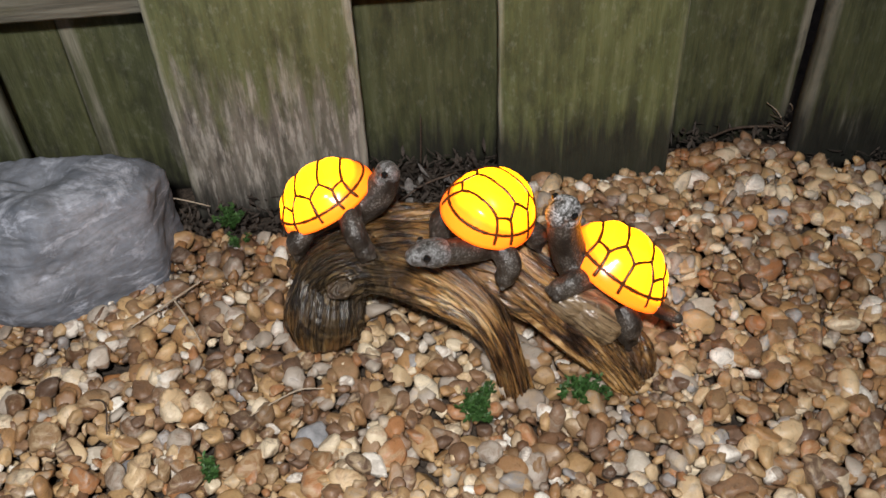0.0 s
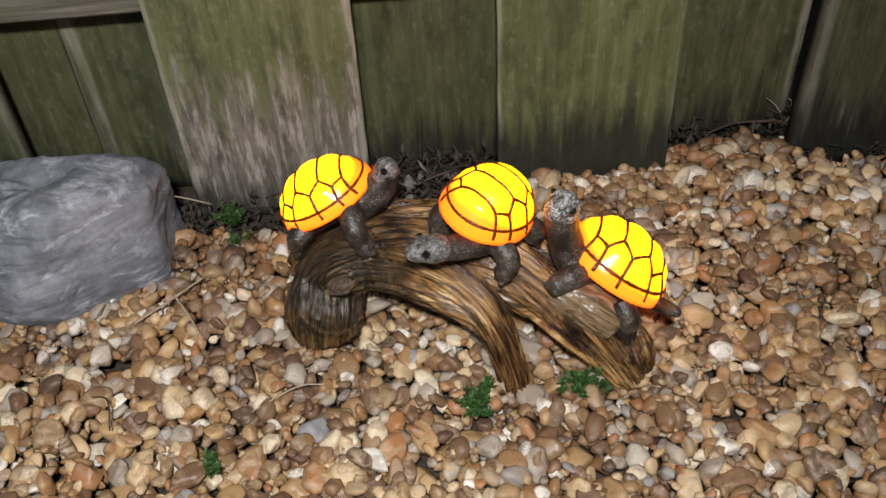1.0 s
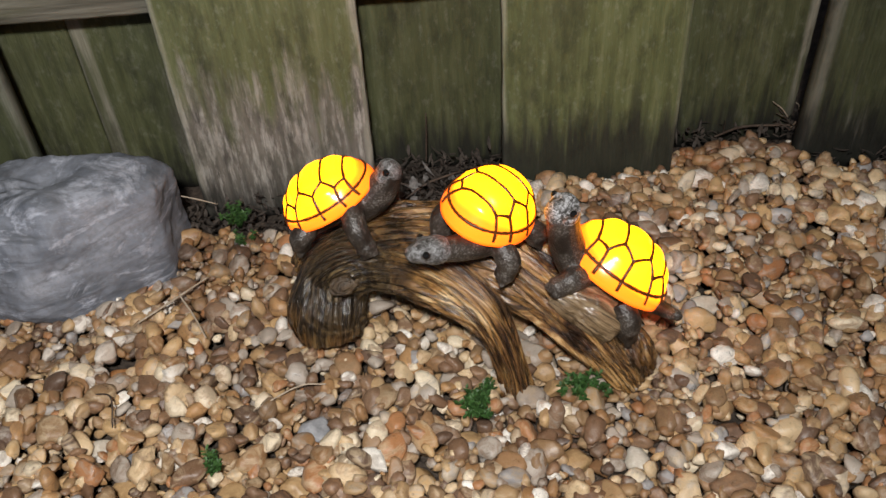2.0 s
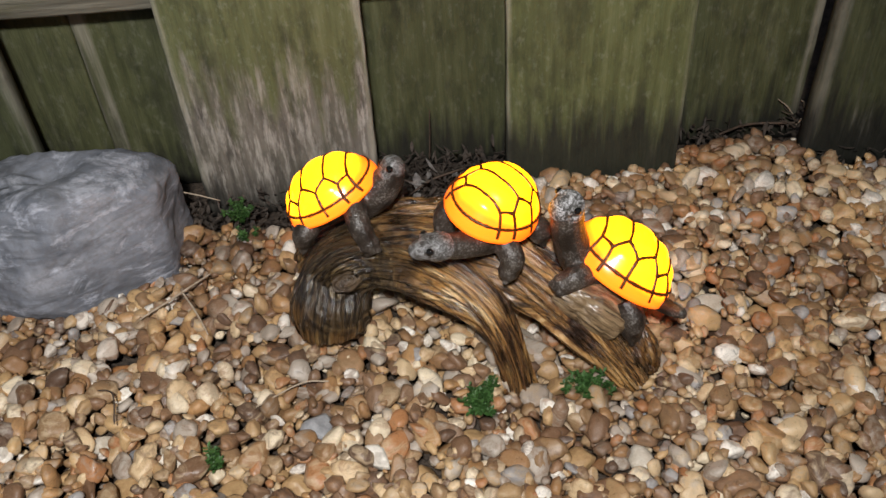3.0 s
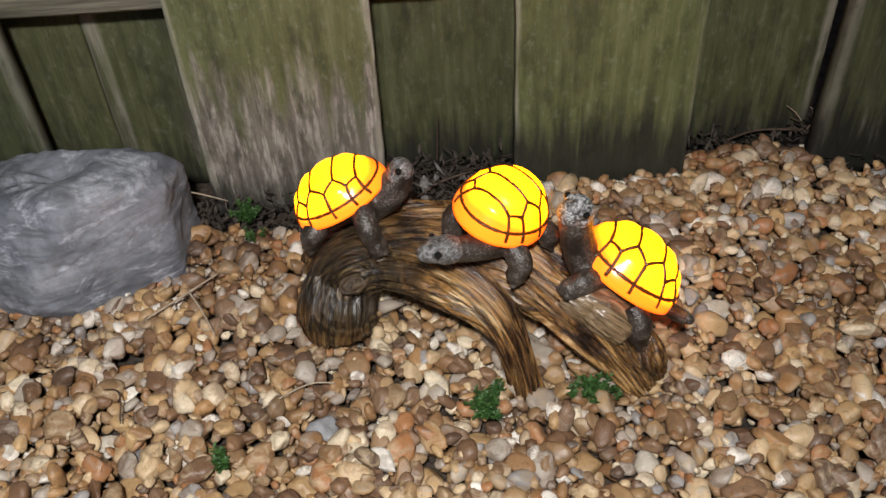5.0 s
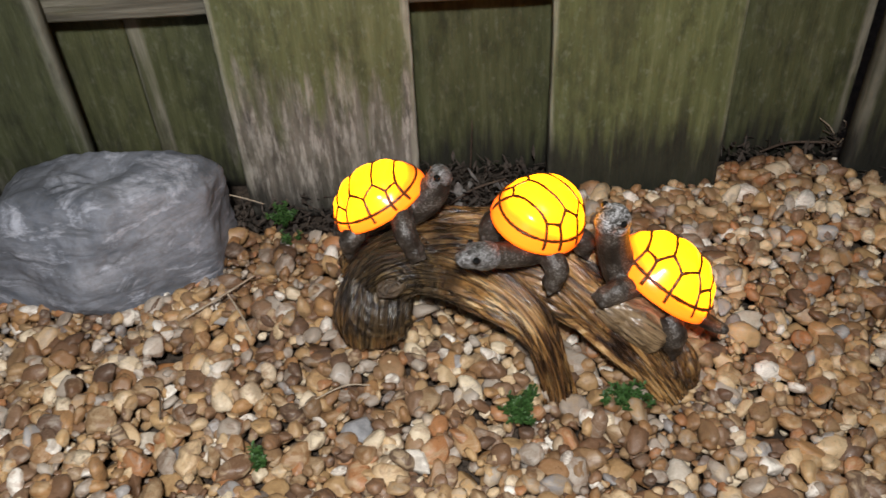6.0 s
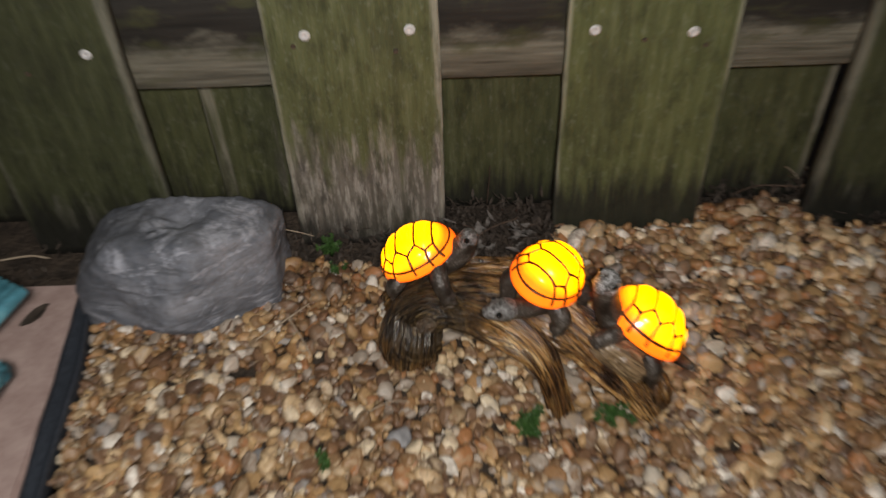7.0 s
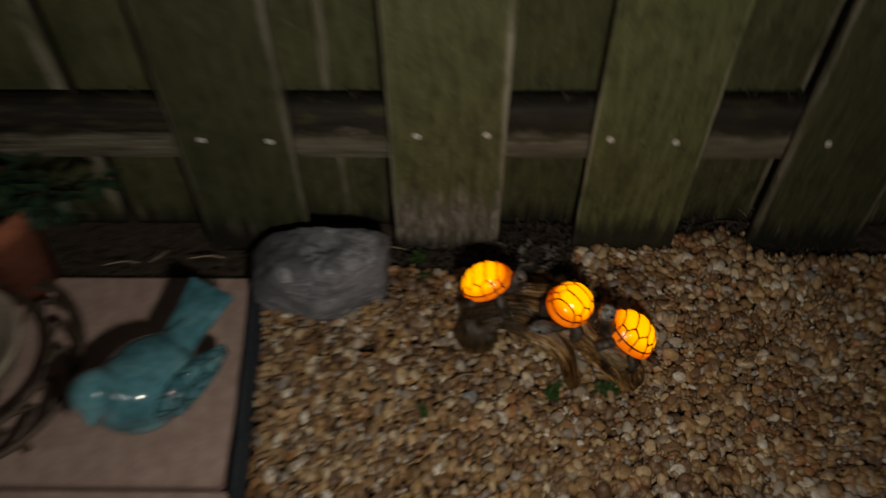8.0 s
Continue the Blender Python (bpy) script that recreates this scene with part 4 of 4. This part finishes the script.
rs = random.Random(31)
for k in range(9):
    x, y, a = 0.485 + rs.uniform(-0.014, 0.012), 0.628 + rs.uniform(-0.02, 0.02), rs.uniform(0, 6.28)
    L = rs.uniform(0.008, 0.02)
    d = Vector((math.cos(a), math.sin(a) * 0.5, rs.uniform(0.2, 1.2))) * L
    o = Vector((x, y, 0.004))
    stick("twig", [(*o, 0.0006), (*(o + d * 0.5 + Vector((0.001, 0, 0.001))), 0.0007), (*(o + d), 0.0004)], STRAW if k % 2 else DARK_TWIG, "broken dry twig in the gap between boards", 5)
for k in range(7):
    x, y, a = 0.150 + rs.uniform(-0.03, 0.035), 0.545 + rs.uniform(-0.015, 0.02), rs.uniform(0, 6.28)
    d = Vector((math.cos(a), math.sin(a) * 0.6, rs.uniform(0.1, 0.7))) * rs.uniform(0.012, 0.030)
    o = Vector((x, y, 0.008))
    stick("twig", [(*o, 0.0009), (*(o + d * 0.5 + Vector((0.001, 0, 0.002))), 0.0010), (*(o + d), 0.0005)], DARK_TWIG, "dark dead stalk in the litter behind the log", 5)

# ---- dead leaves ----
def litter(name, spots, seed, label):
    r = random.Random(seed)
    bm = bmesh.new()
    for x, y, dx, dy, count, z in spots:
        for _ in range(count):
            p = (x + r.uniform(-dx, dx), y + r.uniform(-dy, dy), z + r.uniform(-0.004, 0.010))
            leaf_faces(bm, p, (r.uniform(-1, 1), r.uniform(-1, 1), r.uniform(-0.4, 0.6)), r.uniform(0.005, 0.014), r.uniform(0.0008, 0.0021), r.uniform(-0.5, 0.6))
    return tagged(part(name, bm, DEAD_LEAF), label, "leaf litter", kind="stuff")


litter("leaf_litter", [(0.160, 0.570, 0.060, 0.045, 720, 0.0), (0.160, 0.560, 0.045, 0.030, 240, 0.010), (0.03, 0.568, 0.08, 0.018, 240, -0.006), (0.025, 0.550, 0.075, 0.014, 170, -0.006), (0.478, 0.632, 0.012, 0.02, 26, 0.004), (0.415, 0.618, 0.052, 0.014, 110, -0.004), (0.545, 0.574, 0.075, 0.008, 60, -0.006),
                       (-0.40, 0.552, 0.16, 0.024, 160, -0.012), (-0.10, 0.618, 0.055, 0.010, 30, 0.255), (0.165, 0.618, 0.055, 0.010, 30, 0.255), (0.425, 0.618, 0.055, 0.010, 30, 0.255), (-0.37, 0.618, 0.06, 0.010, 30, 0.255)], 8, "dark dead leaves and bark scraps along the fence foot")
chips = bmesh.new()
rc = random.Random(17)
for _ in range(34):
    p = (0.152 + rc.uniform(-0.034, 0.045), 0.548 + rc.uniform(-0.028, 0.022), 0.012 + rc.uniform(0, 0.014))
    leaf_faces(chips, p, (rc.uniform(-1, 1), rc.uniform(-0.6, 0.6), rc.uniform(-0.3, 0.5)), rc.uniform(0.007, 0.018), rc.uniform(0.0018, 0.0042), rc.uniform(-0.3, 0.3))
tagged(part("bark_chips", chips, BARK_GREY), "grey weathered bark flakes heaped behind the log", "leaf litter", kind="stuff")
scrap = bmesh.new()
leaf_faces(scrap, (-0.008, 0, 0.002), (1, 0.2, 0.15), 0.017, 0.006, 0.3)
tagged(part("fallen_leaf", scrap, STRAW, at=pose(0.487, 0.614, 0.2545)), "pale curled dry leaf lying on the fence rail", "leaf")
one = bmesh.new()
leaf_faces(one, (-0.012, -0.008, 0), (1, 0.75, 0.1), 0.030, 0.008, -0.2)
tagged(part("fallen_leaf", one, DEAD_LEAF, at=pose(-0.268, 0.474, 0.006)), "dark brown fallen leaf on the slab", "leaf")

# ---- gravel ----
gen = np.random.default_rng(12)


def pebble_shapes(rings, sides, count):
    """Rounded and broken pebble forms on unit spheres, flattened by planes."""
    dirs = [(0, 0, -1)]
    for i in range(1, rings):
        el = -math.pi / 2 + math.pi * i / rings
        dirs += [(math.cos(el) * math.cos(a), math.cos(el) * math.sin(a), math.sin(el)) for a in np.linspace(0, 2 * math.pi, sides, endpoint=False)]
    dirs.append((0, 0, 1))
    d = np.array(dirs)
    tris = [(0, 1 + (j + 1) % sides, 1 + j) for j in range(sides)]
    for i in range(rings - 2):
        for j in range(sides):
            a, b = 1 + i * sides + j, 1 + i * sides + (j + 1) % sides
            tris += [(a, b, b + sides), (a, b + sides, a + sides)]
    last = len(d) - 1
    tris += [(last, last - sides + j, last - sides + (j + 1) % sides) for j in range(sides)]
    shapes = []
    for k in range(count):
        n = gen.normal(size=(gen.integers(6, 11), 3))
        n /= np.linalg.norm(n, axis=1)[:, None]
        h = gen.uniform(0.55, 0.95, len(n))
        p = gen.uniform(14, 64)
        f = np.maximum(d @ n.T, 0) / h
        r = ((f ** p).sum(axis=1) + 0.86 ** p) ** (-1 / p)
        shapes.append(d * np.minimum(r, 1.15)[:, None])
    return shapes, np.array(tris)


def turns(count, tilt):
    a, b, c = gen.uniform(0, 2 * np.pi, count), gen.normal(0, tilt, count), gen.normal(0, tilt, count)
    ca, sa, cb, sb, cc, sc = np.cos(a), np.sin(a), np.cos(b), np.sin(b), np.cos(c), np.sin(c)
    o, l = np.zeros(count), np.ones(count)
    rz = np.array([[ca, -sa, o], [sa, ca, o], [o, o, l]]).transpose(2, 0, 1)
    rx = np.array([[l, o, o], [o, cb, -sb], [o, sb, cb]]).transpose(2, 0, 1)
    ry = np.array([[cc, o, sc], [o, l, o], [-sc, o, cc]]).transpose(2, 0, 1)
    return rx @ ry @ rz


X0, X1, Y0, Y1, CELL = -0.24, 1.10, -0.05, 0.66, 0.002
height = np.full((int((X1 - X0) / CELL) + 20, int((Y1 - Y0) / CELL) + 20), -0.016)


def allowed(x, y):
    edge = -0.2215 + (0.60 - y) * 0.062
    if x < edge or y > 0.607 + 0.008 * noise.noise((x * 60, y * 60, 8)):
        return False
    if y > 0.538 + 0.012 * noise.noise((x * 40, y * 40, 3)) and 0.095 < x < 0.216 or y > 0.541 + 0.010 * noise.noise((x * 40, y * 40, 3)) and x < 0.10:
        return False
    if y > 0.575 and (x < -0.03 or 0.0 < x < 0.11 and y > 0.58 or 0.215 < x < 0.362 and y > 0.577):
        return False
    return x < 0.472 or y < 0.566 + 0.006 * noise.noise((x * 50, y * 50, 5))


def settle(x, y, a, b, c):
    """Drop a pebble with half axes a, b, c onto what lies there; returns its height."""
    r = (a + b) / 2
    i0, i1 = int((x - r - X0) / CELL), int((x + r - X0) / CELL) + 1
    j0, j1 = int((y - r - Y0) / CELL), int((y + r - Y0) / CELL) + 1
    i0, j0 = max(i0, 0), max(j0, 0)
    patch = height[i0:i1, j0:j1]
    gx = (np.arange(i0, i0 + patch.shape[0]) * CELL + X0 - x)[:, None]
    gy = (np.arange(j0, j0 + patch.shape[1]) * CELL + Y0 - y)[None, :]
    q = np.clip(1 - (gx ** 2 + gy ** 2) / r ** 2, 0, 1)
    inside = q > 0.02
    if not inside.any():
        return 0.0
    need = patch[inside] + c * np.sqrt(q[inside]) * 0.9
    z = 0.35 * need.max() + 0.65 * need.mean()
    z = min(z, 0.0045 - c * 0.35 + 0.003 * math.sin(x * 23) * math.sin(y * 31))
    top = np.where(inside, z + c * np.sqrt(q) * 0.9, -1)
    height[i0:i1, j0:j1] = np.maximum(patch, top)
    return z


def gravel(rings, sides, xr, yr, spacing, sizes, layers, seed, hollow=False, pick_out=False):
    r = np.random.default_rng(seed)
    spots = []
    for layer in range(layers):
        gx, gy = np.meshgrid(np.arange(xr[0], xr[1], spacing), np.arange(yr[0], yr[1], spacing))
        pts = np.stack([gx.ravel(), gy.ravel()], axis=1) + r.uniform(-0.6, 0.6, (gx.size, 2)) * spacing
        r.shuffle(pts)
        spots.append(pts)
    rows = []
    for pts in spots:
        for x, y in pts:
            if not allowed(x, y) or any(math.hypot(x - sx, y - sy) < sr * 0.9 for sx, sy, sr in KEEP):
                continue
            if hollow and height[int((x - X0) / CELL), int((y - Y0) / CELL)] > -0.0035:
                continue
            s = min(sizes * math.exp(r.normal(0, 0.34)), sizes * 1.65)
            a, b, c = s * r.uniform(1.0, 1.45), s * r.uniform(0.78, 1.05), s * r.uniform(0.50, 0.85)
            rows.append((x, y, settle(x, y, a, b, c), a, b, c))
    rows = np.array(rows)
    shapes, tris = pebble_shapes(rings, sides, 40)
    shapes = np.array(shapes)
    pick = r.integers(0, 40, len(rows))
    v = shapes[pick] * rows[:, None, 3:6]
    v = np.einsum("nij,nkj->nki", turns(len(rows), 0.48), v) + rows[:, None, :3]
    per = shapes.shape[1]
    if pick_out:
        ok = (rows[:, 0] > -0.10) & (rows[:, 0] < 0.40) & (rows[:, 1] > 0.272) & (rows[:, 1] < 0.342)
        ok &= np.arange(len(rows)) > len(rows) // 2
        chosen = np.flatnonzero(ok)[:290]
        for k in chosen:
            ob = solid("pebble", v[k] - rows[k, :3], tris, PEBBLE, gravel_bed, at=Matrix.Translation(-Vector(gravel_bed.location)) @ pose(*rows[k, :3]))
        keep = np.ones(len(rows), dtype=bool)
        keep[chosen] = False
        rows, v = rows[keep], v[keep]
    f = (tris[None] + (np.arange(len(rows)) * per)[:, None, None]).reshape(-1, 3)
    GRAVEL_PARTS.append((v.reshape(-1, 3), f))


GRAVEL_PARTS = []
gravel_bed = tagged(empty("gravel_bed", 0.2, 0.3, 0.0), "bed of mixed river gravel beside the fence", "gravel", kind="structure")
# larger pebbles that stand out, laid first
KEEP = []
STONES = [(0.069, 0.345, 0.0125, 0.0098, 70, GREY_STONE, "blue-grey"), (0.078, 0.331, 0.0075, 0.0055, 100, GREY_STONE, "blue-grey"), (-0.040, 0.331, 0.0105, 0.0092, 20, GREY_STONE, "blue-grey"),
          (0.006, 0.331, 0.0095, 0.0065, 10, PALE_STONE, "white"), (0.108, 0.338, 0.0085, 0.0072, 40, PALE_STONE, "white"), (-0.044, 0.308, 0.0110, 0.0100, 15, TAN_STONE, "honey-tan"),
          (-0.036, 0.428, 0.0120, 0.0095, 10, TAN_STONE, "tan"), (0.000, 0.418, 0.0120, 0.0075, 5, BROWN_STONE, "dark brown"), (-0.066, 0.405, 0.0130, 0.0085, 20, RUST_STONE, "rust-orange"),
          (-0.068, 0.344, 0.0080, 0.0110, 20, PALE_STONE, "white"), (0.354, 0.467, 0.0098, 0.0098, 0, PALE_STONE, "cream"), (0.450, 0.487, 0.0145, 0.0085, 15, TAN_STONE, "tan"),
          (0.330, 0.315, 0.0130, 0.0105, 10, BROWN_STONE, "grey-brown"), (0.268, 0.300, 0.0075, 0.0115, 10, PALE_STONE, "white"), (0.233, 0.303, 0.0120, 0.0100, 20, TAN_STONE, "tan"),
          (0.276, 0.339, 0.0075, 0.0065, 40, GREY_STONE, "pale grey"), (0.462, 0.600, 0.0095, 0.0085, 0, TAN_STONE, "cream-tan"), (0.230, 0.545, 0.0120, 0.0070, 15, TAN_STONE, "cream-tan"),
          (0.345, 0.425, 0.0125, 0.0085, 170, PALE_STONE, "white"), (0.378, 0.410, 0.0115, 0.0095, 20, TAN_STONE, "tan"), (0.345, 0.400, 0.0110, 0.0100, 0, BROWN_STONE, "brown"),
          (0.168, 0.325, 0.0115, 0.0085, 5, TAN_STONE, "pale tan"), (0.135, 0.303, 0.0110, 0.0080, 30, TAN_STONE, "tan"), (0.020, 0.300, 0.0100, 0.0085, 60, TAN_STONE, "pale tan"),
          (0.300, 0.470, 0.0100, 0.0075, 30, GREY_STONE, "grey"), (0.280, 0.545, 0.0080, 0.0060, 0, PALE_STONE, "cream"), (0.060, 0.300, 0.0120, 0.0095, 10, TAN_STONE, "pale tan")]
shapes, tris = pebble_shapes(12, 20, len(STONES))
for k, ((x, y, a, b, angle, m, word), form) in enumerate(zip(STONES, shapes)):
    c = min(a, b) * 0.72
    z = settle(x, y, a, b, c) + 0.001
    ob = solid("pebble", form * np.array([a, b, c]), tris, m, at=pose(x, y, z, gen.uniform(-8, 8), gen.uniform(-8, 8), angle))
    tagged(ob, word + " smooth pebble lying in the gravel", "pebble", group="larger pebbles in the gravel")
    KEEP.append((x, y, max(a, b)))

gravel(10, 14, (-0.24, 0.60), (0.24, 0.45), 0.0096, 0.0055, 2, 5, pick_out=True)
gravel(8, 11, (-0.24, 0.60), (0.45, 0.66), 0.0096, 0.0055, 2, 15)
gravel(6, 10, (0.60, 1.08), (0.10, 0.66), 0.0122, 0.0066, 2, 6)
gravel(6, 10, (-0.24, 0.60), (-0.03, 0.24), 0.0122, 0.0066, 2, 7)
gravel(5, 7, (-0.24, 0.75), (0.18, 0.655), 0.0052, 0.0036, 2, 9, hollow=True)
total = np.concatenate([v for v, _ in GRAVEL_PARTS])
steps = np.cumsum([0] + [len(v) for v, _ in GRAVEL_PARTS])
tri = np.concatenate([f + o for (_, f), o in zip(GRAVEL_PARTS, steps)])
me = bpy.data.meshes.new("gravel")
me.vertices.add(len(total))
me.vertices.foreach_set("co", total.astype(np.float32).ravel())
me.loops.add(tri.size)
me.loops.foreach_set("vertex_index", tri.astype(np.int32).ravel())
me.polygons.add(len(tri))
me.polygons.foreach_set("loop_start", np.arange(0, tri.size, 3, dtype=np.int32))
me.polygons.foreach_set("use_smooth", np.ones(len(tri), dtype=bool))
me.update(calc_edges=True)
me.materials.append(GRAVEL)
rest = tagged(new("gravel", me), "mixed tan, brown, cream and grey river gravel", kind="stuff")
rest.parent = gravel_bed
rest.matrix_basis = Matrix.Translation(-Vector(gravel_bed.location))
